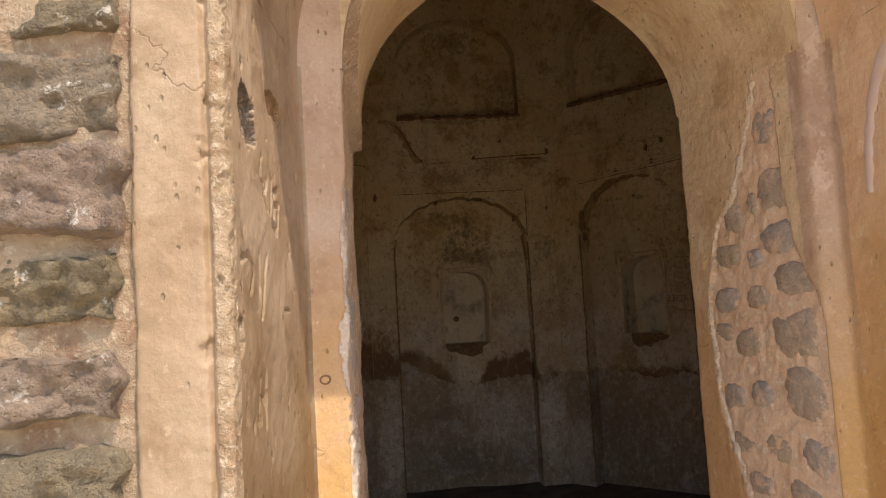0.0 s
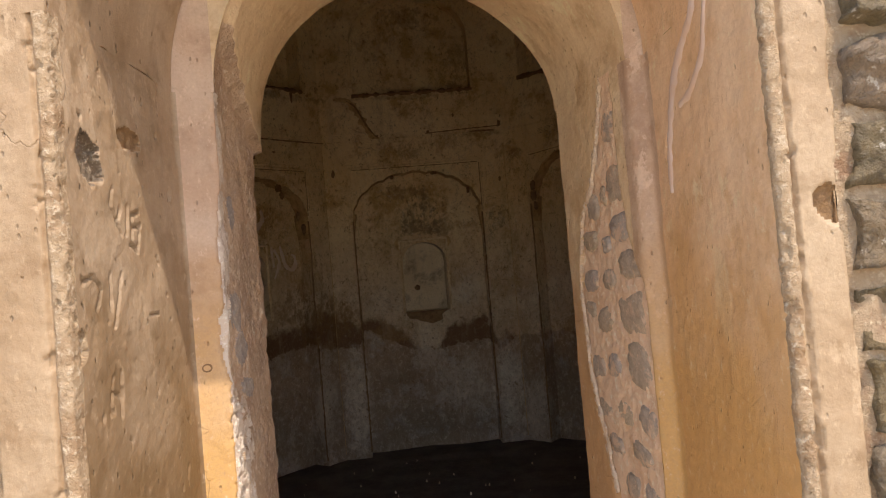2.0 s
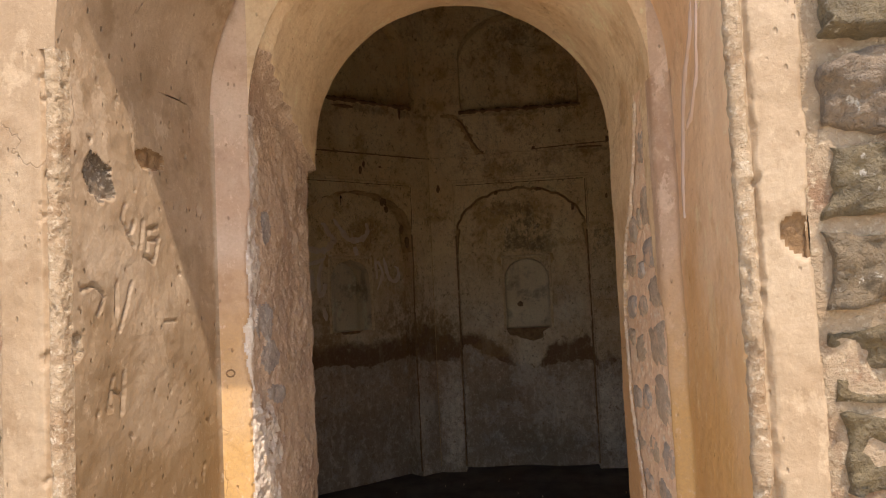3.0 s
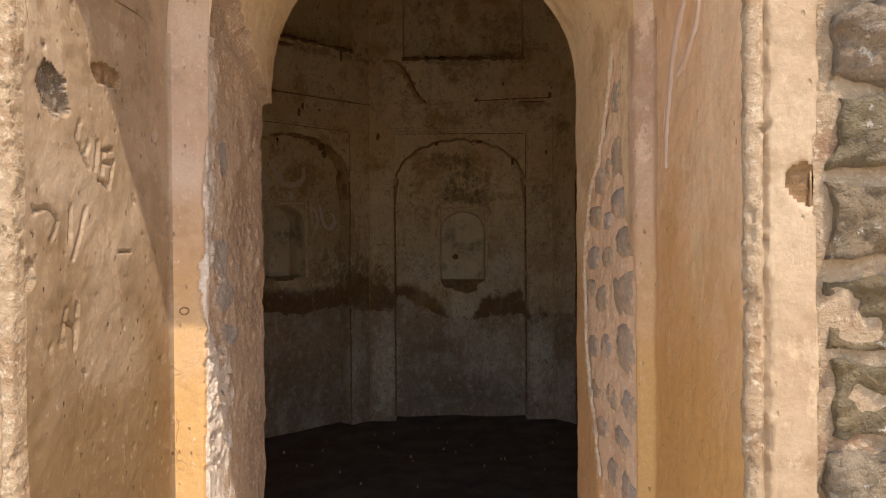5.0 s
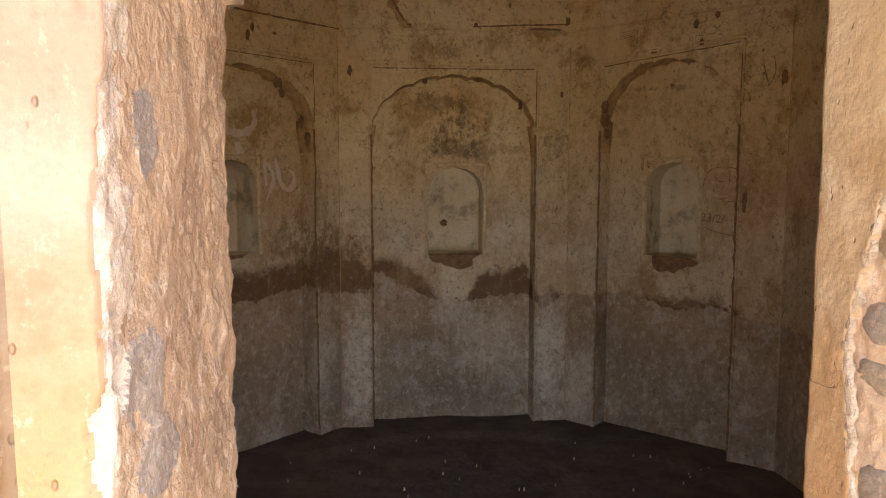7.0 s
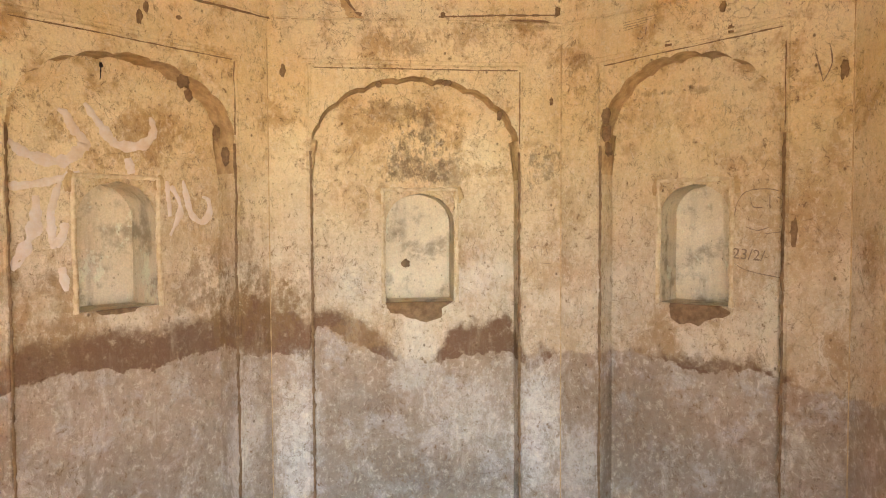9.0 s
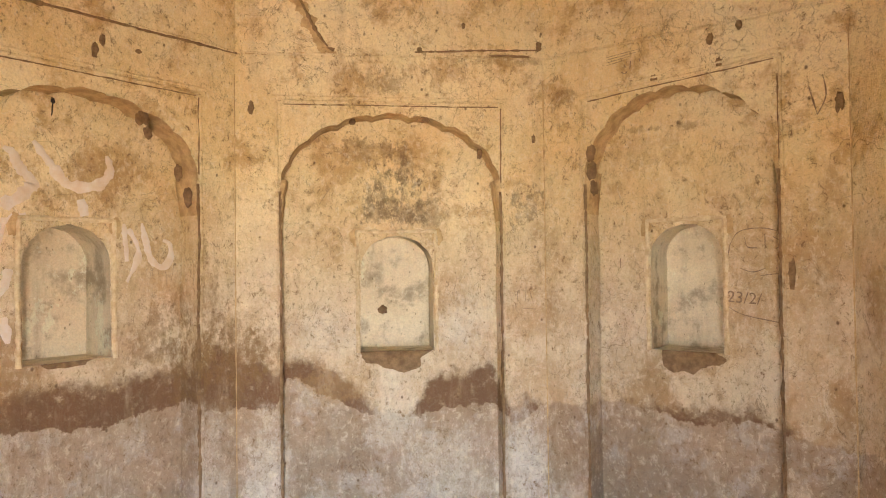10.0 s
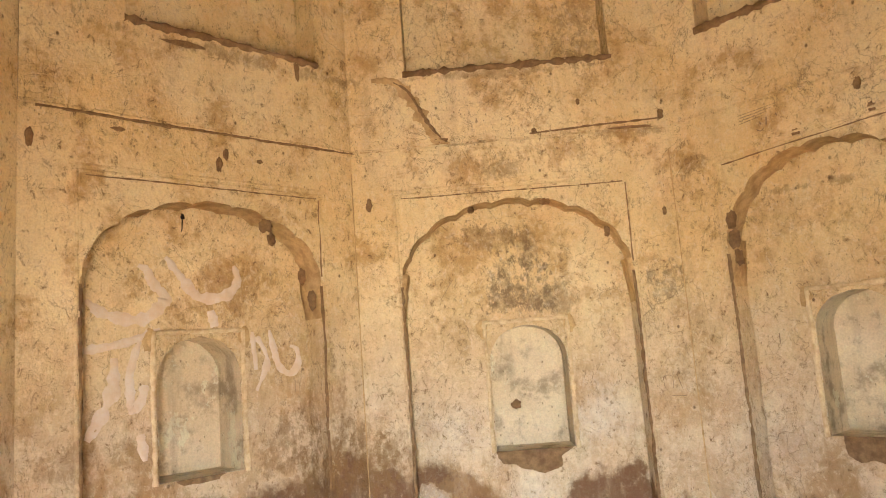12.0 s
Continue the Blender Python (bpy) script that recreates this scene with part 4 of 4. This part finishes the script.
def patch(name, wall, u, z, w, h, d, material, parent, seed, depth=0.004, label="", top=False):
    """A broken place in the plaster: an uneven flake with a rough face."""
    points, faces = [wall.at(u, z, d - depth * 0.6)], []
    n = 22
    for r in (0.45, 0.8, 1.0):
        for k in range(n):
            a = 2 * math.pi * k / n
            f = r * (1 + 0.35 * wobble(math.cos(a), seed, math.sin(a), 1.6, seed))
            zz = math.sin(a) * h / 2 * f
            if top:
                zz = min(zz, 0.0)
            points.append(wall.at(u + math.cos(a) * w / 2 * f, z + zz, d + 0.002 if r == 1.0 else d - depth * (1 + 0.7 * wobble(a, r, seed, 3))))
    for k in range(n):
        faces.append((0, 1 + k, 1 + (k + 1) % n))
        for r in range(2):
            a, b = 1 + r * n + k, 1 + r * n + (k + 1) % n
            faces.append((a, a + n, b + n, b))
    ob = mesh_object(name, points, faces, [material], None, True, parent)
    if label:
        ob["label"] = label
    return ob


def impost(wall, u, z, side, parent, seed):
    """The worn stub of a bracket under an arch's spring."""
    points, faces = [], []
    rows = 9
    for j in range(rows):
        t = j / (rows - 1)
        out = 0.026 * (1 - t) ** 1.3 * (1 + 0.5 * wobble(t * 3, seed, 0, 1.5, seed)) + 0.002
        zz = z + 0.035 - 0.19 * t
        for k in range(5):
            d = 0.004 + 0.138 * k / 4
            w = out * (1.0 if k in (1, 2, 3) else 0.8)
            points.append(wall.at(u + side * w, zz, d + 0.004 * wobble(t * 4, k, seed, 2)))
        points.append(wall.at(u - side * 0.012, zz, 0.004))
        points.append(wall.at(u - side * 0.012, zz, 0.142))
    for j in range(rows - 1):
        ring = [5, 0, 1, 2, 3, 4, 6]
        for a, b in zip(ring, ring[1:]):
            faces.append((j * 7 + a, j * 7 + b, (j + 1) * 7 + b, (j + 1) * 7 + a))
    return mesh_object("impost", points, faces, [WORN], None, True, parent)


FRAME = CHAMBER
RIM = plain("pale_niche_rim", (0.84, 0.70, 0.47), (0.62, 0.45, 0.26), 26.0, 0.006)
for (wall, panel, niche, upper), parent, seed in zip(PANELS, (wall_north, wall_northeast, wall_northwest), (2, 5, 8)):
    pl, pr, ps, prise, pd = panel
    top, far = 2.252, 2.252 if seed != 5 else 2.305
    ribbon("frame_moulding", wall, [(pl - 0.012, 0.0), (pl - 0.012, top), (pr + 0.012, far), (pr + 0.012, 0.0)], 0.016, 0.0, 0.007, FRAME, parent, "thin raised plaster frame", 0.02, 0.5, seed)
    ribbon("frame_moulding", wall, [(pl - 0.035, top + 0.022), (pr + 0.035, far + 0.022)], 0.012, 0.0, 0.006, FRAME, parent, "", 0.02, 0.6, seed + 1)
    # thin brown lines along the panel edges, frame top and corner
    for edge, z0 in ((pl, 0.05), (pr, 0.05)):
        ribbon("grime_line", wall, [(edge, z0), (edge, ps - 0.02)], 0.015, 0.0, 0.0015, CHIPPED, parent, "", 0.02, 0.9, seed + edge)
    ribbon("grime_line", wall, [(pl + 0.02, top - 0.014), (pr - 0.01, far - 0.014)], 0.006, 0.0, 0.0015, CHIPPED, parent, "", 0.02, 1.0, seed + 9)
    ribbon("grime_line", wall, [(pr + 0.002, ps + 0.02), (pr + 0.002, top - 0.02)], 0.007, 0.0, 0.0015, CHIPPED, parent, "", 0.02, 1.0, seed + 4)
    ribbon("grime_line", wall, [(wall.half - 0.004, 0.05), (wall.half - 0.004, BAND - 0.1)], 0.007, 0.0, 0.0015, WORN, parent, "", 0.02, 1.0, seed + 6)
    impost(wall, pl, ps, 1, parent, seed), impost(wall, pr, ps, -1, parent, seed + 1)
    nl, nr, nb, ns, nrise, nd = niche
    ntop = ns + nrise + 0.022
    ribbon("niche_frame", wall, [(nl - 0.014, nb - 0.005), (nl - 0.014, ntop), (nr + 0.014, ntop), (nr + 0.014, nb - 0.005)], 0.020, pd, 0.014, RIM, parent, "thin broken frame round the niche", 0.012, 0.7, seed + 3)
    patch("broken_sill", wall, (nl + nr) / 2, nb, (nr - nl) * (1.0 if seed != 8 else 0.6), 0.19 if seed != 8 else 0.05, pd, CHIPPED, parent, seed, 0.006, "broken brown render under the niche", True)
    for du in (nl - 0.025, nr + 0.025):
        patch("chip", wall, du, ntop - 0.03, 0.055, 0.09, pd, WORN, parent, seed + du, 0.004)
    ul, ur, ub = upper[:3]
    ribbon("sill_edge", wall, [(ul - 0.01, ub + 0.004), (ur + 0.01, ub + 0.004)], 0.030, -0.006, 0.010, CHIPPED, parent, "ragged dark brown edge of the blind window", 0.014, 0.9, seed)
    ribbon("ledge", wall, [(-wall.half + 0.01, BAND), (wall.half - 0.01, BAND)], 0.014, -0.004, 0.006, FRAME, parent, "", 0.03, 0.6, seed)

CHIPS = [
    (NORTHWEST, wall_northwest, [(0.06, 2.38, 0.026, 0.05), (0.03, 2.335, 0.03, 0.06), (0.21, 2.37, 0.03, 0.02), (0.228, 2.105, 0.06, 0.06), (0.25, 2.05, 0.04, 0.06), (0.43, 1.80, 0.045, 0.08), (0.385, 1.90, 0.04, 0.07), (-0.18, 2.462, 0.05, 0.025), (-0.635, 2.35, 0.03, 0.07), (-0.35, 2.42, 0.05, 0.02), (0.40, 2.80, 0.03, 0.09), (-0.1, 2.80, 0.18, 0.03)]),
    (NORTH, wall_north, [(0.69, 2.53, 0.03, 0.05), (-0.645, 2.22, 0.03, 0.07), (0.66, 2.09, 0.02, 0.045), (0.14, 2.175, 0.05, 0.03), (-0.30, 2.49, 0.07, 0.03), (0.12, 2.50, 0.03, 0.03), (0.55, 2.48, 0.22, 0.018), (0.33, 2.62, 0.02, 0.03), (-0.19, 2.16, 0.03, 0.03), (0.40, 2.02, 0.03, 0.05)]),
    (NORTHEAST, wall_northeast, [(0.137, 2.415, 0.03, 0.055), (0.252, 2.45, 0.025, 0.05), (-0.39, 1.84, 0.04, 0.07), (-0.40, 1.92, 0.05, 0.09), (-0.10, 2.29, 0.035, 0.04), (0.17, 2.31, 0.03, 0.05), (-0.405, 2.0, 0.05, 0.08), (0.43, 1.45, 0.03, 0.12)]),
]
for wall, parent, rows in CHIPS:
    for k, (u, z, w, h) in enumerate(rows):
        inside = abs(u) < 0.42 and z < 2.0
        patch("chip", wall, u, z, w, h, 0.14 if inside and abs(u) < 0.3 else 0.0 if z < BAND - 0.02 else -0.006, CHIPPED, parent, k + u, 0.004)
ribbon("grime_line", NORTHWEST, [(-0.62, 2.462), (-0.19, 2.458), (0.19, 2.463), (0.48, 2.460), (0.68, 2.466)], 0.011, -0.006, 0.003, CHIPPED, wall_northwest, "", 0.02, 0.9, 3)
ribbon("broken_edge", NORTH, smooth_line([(-0.60, 2.80), (-0.50, 2.79), (-0.455, 2.74), (-0.414, 2.682), (-0.371, 2.587), (-0.326, 2.504), (-0.264, 2.474)]), 0.05, -0.006, 0.005, WORN, wall_north, "curved brown break in the plaster", 0.012, 0.9, 7, True)
ribbon("grime_line", NORTH, smooth_line([(-0.50, 2.785), (-0.44, 2.74), (-0.395, 2.66), (-0.35, 2.57), (-0.30, 2.505)]), 0.016, -0.011, 0.002, CHIPPED, wall_north, "", 0.012, 0.9, 8, True)
ribbon("grime_line", NORTH, [(0.10, 2.489), (0.40, 2.502), (0.70, 2.514)], 0.010, -0.006, 0.003, CHIPPED, wall_north, "", 0.02, 0.9, 5)
ribbon("grime_line", NORTH, [(-0.67, 2.466), (-0.26, 2.474)], 0.007, -0.006, 0.003, WORN, wall_north, "", 0.02, 0.9, 6)
DARK = plain("dark_smear", (0.035, 0.022, 0.015), (0.02, 0.013, 0.01), 40.0, 0.002, 0.7)
patch("stain", NORTHEAST, 0.605, 2.09, 0.034, 0.085, 0.0, CHIPPED, wall_northeast, 3.3, 0.004, "dark brown blotch")
patch("stain", NORTHWEST, -0.062, 2.145, 0.018, 0.03, 0.14, DARK, wall_northwest, 1.3, 0.003, "black drip of paint")
ribbon("stain", NORTHWEST, [(-0.062, 2.14), (-0.066, 2.10), (-0.070, 2.085)], 0.006, 0.14, 0.002, DARK, wall_northwest, "", 0.01, 0.5, 2, True)
patch("chip", NORTH, -0.045, 1.275, 0.05, 0.05, 0.34, CHIPPED, wall_north, 4.4, 0.004)


# ---- writing on the walls ----
CHALK = plain("faded_lilac_paint", (0.80, 0.70, 0.63), (0.74, 0.58, 0.43), 14.0, 0.003)
STROKES = [
    ([(-0.235, 1.95), (-0.200, 1.925), (-0.185, 1.884), (-0.138, 1.832), (-0.161, 1.789), (-0.213, 1.750), (-0.289, 1.748), (-0.37, 1.775), (-0.42, 1.82)], 0.055),
    ([(-0.13, 1.985), (-0.072, 1.909), (-0.015, 1.838), (0.054, 1.823), (0.124, 1.842), (0.165, 1.90), (0.148, 1.957)], 0.050),
    ([(0.045, 1.775), (0.062, 1.71)], 0.055),
    ([(-0.16, 1.705), (-0.255, 1.672), (-0.335, 1.652), (-0.43, 1.64)], 0.040),
    ([(-0.235, 1.665), (-0.268, 1.554), (-0.268, 1.453), (-0.26, 1.405)], 0.042),
    ([(-0.275, 1.415), (-0.230, 1.445), (-0.215, 1.505)], 0.045),
    ([(-0.324, 1.61), (-0.330, 1.498), (-0.37, 1.41), (-0.42, 1.33)], 0.060),
    ([(0.22, 1.685), (0.236, 1.53)], 0.030),
    ([(0.238, 1.665), (0.288, 1.563), (0.235, 1.445)], 0.034),
    ([(0.297, 1.69), (0.317, 1.61), (0.343, 1.536), (0.392, 1.505), (0.430, 1.545), (0.425, 1.604), (0.392, 1.62)], 0.036),
    ([(-0.236, 1.33), (-0.222, 1.235)], 0.045),
]
for k, (stroke, width) in enumerate(STROKES):
    ribbon("paint_stroke", NORTHWEST, smooth_line(stroke), width, 0.14, 0.002, CHALK, wall_northwest, "faded pale lilac brush stroke", 0.02, 0.6, k, True)
INK = plain("grey_pencil", (0.24, 0.165, 0.11), (0.36, 0.25, 0.16), 60.0, 0.001)
MARKS = [
    (NORTHEAST, wall_northeast, 0.14, 0.005, [[(0.16, 1.57), (0.20, 1.625), (0.30, 1.635), (0.40, 1.60)], [(0.16, 1.57), (0.15, 1.52)], [(0.22, 1.60), (0.23, 1.56), (0.27, 1.555)], [(0.30, 1.61), (0.30, 1.555)], [(0.33, 1.60), (0.37, 1.57), (0.34, 1.55)], [(0.15, 1.31), (0.22, 1.275), (0.41, 1.24)], [(0.20, 1.47), (0.25, 1.455), (0.30, 1.47)], [(0.28, 1.44), (0.36, 1.45)], [(-0.335, 1.52), (-0.335, 1.475)]]),
    (NORTHEAST, wall_northeast, 0.0, 0.006, [[(-0.25, 2.345), (-0.235, 2.335), (-0.22, 2.345)], [(-0.21, 2.35), (-0.205, 2.385)], [(-0.235, 2.375), (-0.23, 2.36)], [(-0.165, 2.39), (-0.163, 2.375)], [(0.50, 2.17), (0.53, 2.05)], [(0.55, 2.20), (0.56, 2.12), (0.53, 2.05)]]),
    (NORTHEAST, wall_northeast, 0.0, 0.0025, [[(-0.32, 2.385 + 0.012 * k), (-0.29, 2.388 + 0.012 * k), (-0.22 + 0.02 * k, 2.395 + 0.012 * k)] for k in range(4)]),
    (NORTH, wall_north, 0.0, 0.003, [[(0.575, 1.32), (0.575, 1.37), (0.61, 1.37), (0.61, 1.32)], [(0.63, 1.38), (0.65, 1.31)], [(0.60, 1.29), (0.66, 1.285)]]),
    (NORTH, wall_north, 0.14, 0.003, [[(-0.10, 1.79), (-0.04, 1.74), (0.03, 1.80)], [(-0.03, 1.84), (-0.02, 1.75), (0.05, 1.73)], [(0.06, 1.79), (0.02, 1.70)], [(-0.36, 1.78), (-0.30, 1.87)], [(0.30, 1.40), (0.285, 1.36)]]),
]
for wall, parent, d, width, lines in MARKS:
    for k, line in enumerate(lines):
        ribbon("scratch", wall, smooth_line(line), width, d, 0.0015, INK, parent, "", 0.012, 0.7, k, True)


def lettering(text, wall, u, z, height, d, lean, material, parent):
    curve = bpy.data.curves.new("lettering", "FONT")
    curve.body, curve.size, curve.extrude = text, height, 0.0008
    carrier = bpy.data.objects.new("lettering", curve)
    me = bpy.data.meshes.new_from_object(carrier)
    bpy.data.objects.remove(carrier)
    me.materials.clear()
    me.materials.append(material)
    c, sn = math.cos(lean), math.sin(lean)
    for v in me.vertices:
        x, y = v.co.x * c - v.co.y * sn, v.co.x * sn + v.co.y * c
        v.co = Vector(wall.at(u + x, z + y, d - 0.002 - v.co.z))
    ob = new("lettering", me)
    ob.parent = parent
    ob["label"] = "date scratched in grey"
    return ob


lettering("23/2/", NORTHEAST, 0.145, 1.33, 0.068, 0.14, radians(-4), INK, wall_northeast)


# ---- floor debris ----
def debris():
    rng = random.Random(4)
    points, faces = [], []
    for _ in range(45):
        a = rng.uniform(0.15, math.pi - 0.15)
        r = 1.43 + rng.gauss(0, 0.06) if rng.random() < 0.6 else rng.uniform(0.3, 1.5)
        x, y, size = 0.5775 + r * math.cos(a), 3.88 + r * math.sin(a), rng.uniform(0.003, 0.006)
        base, z = len(points), 0.006
        for k in range(5):
            t = 2 * math.pi * k / 5 + rng.random()
            points.append((x + size * math.cos(t) * rng.uniform(0.6, 1.2), y + size * math.sin(t), z - 0.01))
        for k in range(5):
            p = points[base + k]
            points.append((x + (p[0] - x) * 0.6, y + (p[1] - y) * 0.6, z + size * rng.uniform(0.5, 1)))
        faces.append(tuple(base + 5 + k for k in range(5)))
        faces += [(base + k, base + (k + 1) % 5, base + 5 + (k + 1) % 5, base + 5 + k) for k in range(5)]
    return mesh_object("plaster_crumbs", points, faces, [NICHE], None, False)


tagged(debris(), "pale crumbs of fallen plaster on the earth floor", "debris", kind="stuff")


# ---- white paint run on the east side of the porch ----
class Plane(Wall):
    def at(self, u, z, d=0.0):
        p = self.mid + self.along * u + self.into * d
        d2 = -0.004 * wobble(p.x, p.y, z, 6)
        p = p + self.into * d2
        return (p.x, p.y, z)


east_porch = Plane(R_IN, (R_ARRIS, front_y(R_ARRIS)))
PAINT = plain("thin_white_paint", (0.75, 0.61, 0.55), (0.72, 0.50, 0.36), 9.0, 0.002, 0.55)
mid_y = east_porch.mid.y
for k, (line, width) in enumerate((([(1.24, 1.99), (1.29, 1.92), (1.353, 1.874), (1.428, 1.805), (1.474, 1.709), (1.491, 1.56)], 0.040), ([(1.20, 1.95), (1.215, 1.90), (1.251, 1.819), (1.329, 1.767), (1.40, 1.75)], 0.026))):
    stroke = ribbon("paint_run", east_porch, smooth_line([(mid_y - y, z) for y, z in line]), width, -0.001, 0.002, PAINT, None, "", 0.02, 0.5, k, True)
    stroke.parent = bpy.data.objects["door_surround_east"]
    stroke["label"] = "thin run of pale whitewash"

west_strip = Plane(L_IN, L_JAMB[0])
ring = [(0.011 * math.cos(k * 0.7854) - 0.017, 1.226 + 0.009 * math.sin(k * 0.7854)) for k in range(9)]
mark = ribbon("painted_ring", west_strip, smooth_line(ring), 0.005, -0.001, 0.0015, CHIPPED, bpy.data.objects["door_surround_west"], "small brown ring", 0.01, 0.3, 1)


# ---- stones ----
def boulder_mesh(seed, w, h):
    """A broken block, its face towards -y, flatter than it is wide, with torn edges."""
    nu, nz, points, faces = max(8, round(w / 0.009)), max(7, round(h / 0.009)), [], []
    for j in range(nz + 1):
        for i in range(nu + 1):
            u, v = 2 * i / nu - 1, 2 * j / nz - 1
            x, z = u * w / 2, v * h / 2
            rim = max(0.0, (abs(u) - 1) * w / 2 + 0.014, (abs(v) - 1) * h / 2 + 0.014) / 0.014
            x += 0.018 * wobble(0, v, seed, 1.1, seed) * u + 0.004 * wobble(x, z, seed, 30)
            z += 0.018 * wobble(u, 0, seed, 1.2, seed + 5) * v + 0.004 * wobble(x, z, seed, 30, 4)
            y = -0.030 + 0.030 * rim ** 3 + 0.024 * wobble(x, z, seed, 8, seed) - 0.016 * abs(wobble(x, z * 1.5, seed, 17, seed + 2)) + 0.009 * wobble(x * 0.7, z * 1.4, seed, 38, seed)
            if abs(u) == 1 or abs(v) == 1:
                y = 0.05
            points.append((x, y, z))
    for j in range(nz):
        for i in range(nu):
            a = j * (nu + 1) + i
            faces.append((a, a + 1, a + nu + 2, a + nu + 1))
    me = bpy.data.meshes.new("stone")
    me.from_pydata(points, [], faces)
    me.materials.append(RUBBLE)
    me.polygons.foreach_set("use_smooth", [True] * len(faces))
    return me


def rubble():
    rng = random.Random(11)
    for x0, x1 in ((-1.1, L_OUT - 0.004), (R_OUT + 0.006, 1.7)):
        z, row = -0.036, 0
        while z < 2.5:
            h = 0.139
            left = x0 < 0
            x = x1 if left else x0
            while (x > x0) if left else (x < x1):
                w = rng.uniform(0.20, 0.34) if row % 2 else rng.uniform(0.26, 0.40)
                mid = x - w / 2 if left else x + w / 2
                ob = new("stone", boulder_mesh(rng.uniform(0, 40), w - rng.uniform(0.008, 0.022), h - rng.uniform(0.006, 0.030)))
                ob.parent = front
                ob.matrix_basis = Matrix.LocRotScale((mid, front_y(mid) + 0.024 + rng.uniform(-0.006, 0.010), z + h / 2), Euler((rng.uniform(-0.10, 0.10), rng.uniform(-0.05, 0.05), rng.uniform(-0.08, 0.08) - 0.095)), None)
                x += -w if left else w
            z += h
            row += 1


rubble()


def jamb_stone_mesh(seed, w, h):
    points, faces, n = [(0, -0.006 + 0.0012 * wobble(seed, 0, 0, 2), 0)], [], 28
    for r, y in ((0.5, -0.46), (0.85, -0.25), (1.0, 0.4)):
        for k in range(n):
            a = 2 * math.pi * k / n
            f = 0.52 * r * (1 + 0.16 * wobble(math.cos(a), seed, math.sin(a), 1.1, seed) + 0.10 * wobble(math.cos(a), seed, math.sin(a), 4.0, seed)) / max(abs(math.cos(a)), abs(math.sin(a))) ** 0.35
            points.append((math.cos(a) * f * w, 0.012 * (y + 0.35 * wobble(a, r, seed, 2.3)), math.sin(a) * f * h))
    for k in range(n):
        faces.append((0, 1 + (k + 1) % n, 1 + k))
        for r in range(2):
            a, b = 1 + r * n + k, 1 + r * n + (k + 1) % n
            faces.append((a, b, b + n, a + n))
    me = bpy.data.meshes.new("stone")
    me.from_pydata(points, [], faces)
    me.materials.append(SLATE)
    me.polygons.foreach_set("use_smooth", [True] * len(faces))
    return me


def jamb_stones():
    rng = random.Random(5)
    surround = bpy.data.objects["door_surround_east"]
    spots = [(1.82, 1.787, 0.11, 0.099), (1.797, 1.621, 0.165, 0.112), (2.0, 1.575, 0.10, 0.079), (2.044, 1.47, 0.13, 0.064), (1.804, 1.5, 0.15, 0.085), (2.07, 1.345, 0.13, 0.073), (1.917, 1.35, 0.10, 0.066),
             (1.753, 1.393, 0.17, 0.082), (1.763, 1.256, 0.20, 0.124), (2.09, 1.255, 0.10, 0.049), (1.98, 1.225, 0.13, 0.077), (2.07, 1.075, 0.11, 0.075), (1.93, 1.095, 0.105, 0.076), (1.745, 1.114, 0.17, 0.135), (2.035, 0.948, 0.12, 0.075),
             (1.880, 0.965, 0.12, 0.070), (1.71, 0.965, 0.12, 0.085), (1.97, 0.854, 0.12, 0.062), (1.784, 0.865, 0.13, 0.065), (1.70, 0.74, 0.13, 0.10), (1.87, 0.75, 0.11, 0.08), (1.915, 1.455, 0.06, 0.05), (1.90, 1.60, 0.05, 0.06), (1.68, 1.50, 0.05, 0.06)]
    for y, z, w, h in spots:
        ob = new("stone", jamb_stone_mesh(rng.uniform(0, 20), w, h))
        ob.parent = surround
        y = max(y, 1.662 + 0.52 * w)
        t = (y - R_JAMB[0][1]) / (R_JAMB[1][1] - R_JAMB[0][1])
        x = R_JAMB[0][0] + t * (R_JAMB[1][0] - R_JAMB[0][0]) + 0.0102
        ob.matrix_basis = Matrix.LocRotScale((x, y, z), Euler((0, rng.uniform(-0.15, 0.15), radians(-90) + 0.06)), None)


jamb_stones()

# the pale lip where the plaster of the east jamb breaks off
east_jamb = Plane(R_JAMB[1], R_JAMB[0])
ribbon("plaster_ridge", east_jamb, smooth_line([((Vector((0.89, y)) - east_jamb.mid).dot(east_jamb.along), z) for z, y in RIDGE_LINE[1:]]), 0.026, 0.004, 0.004, RIDGE, bpy.data.objects["door_surround_east"], "pale crumbling edge of the broken plaster", 0.008, 1.3, 4)
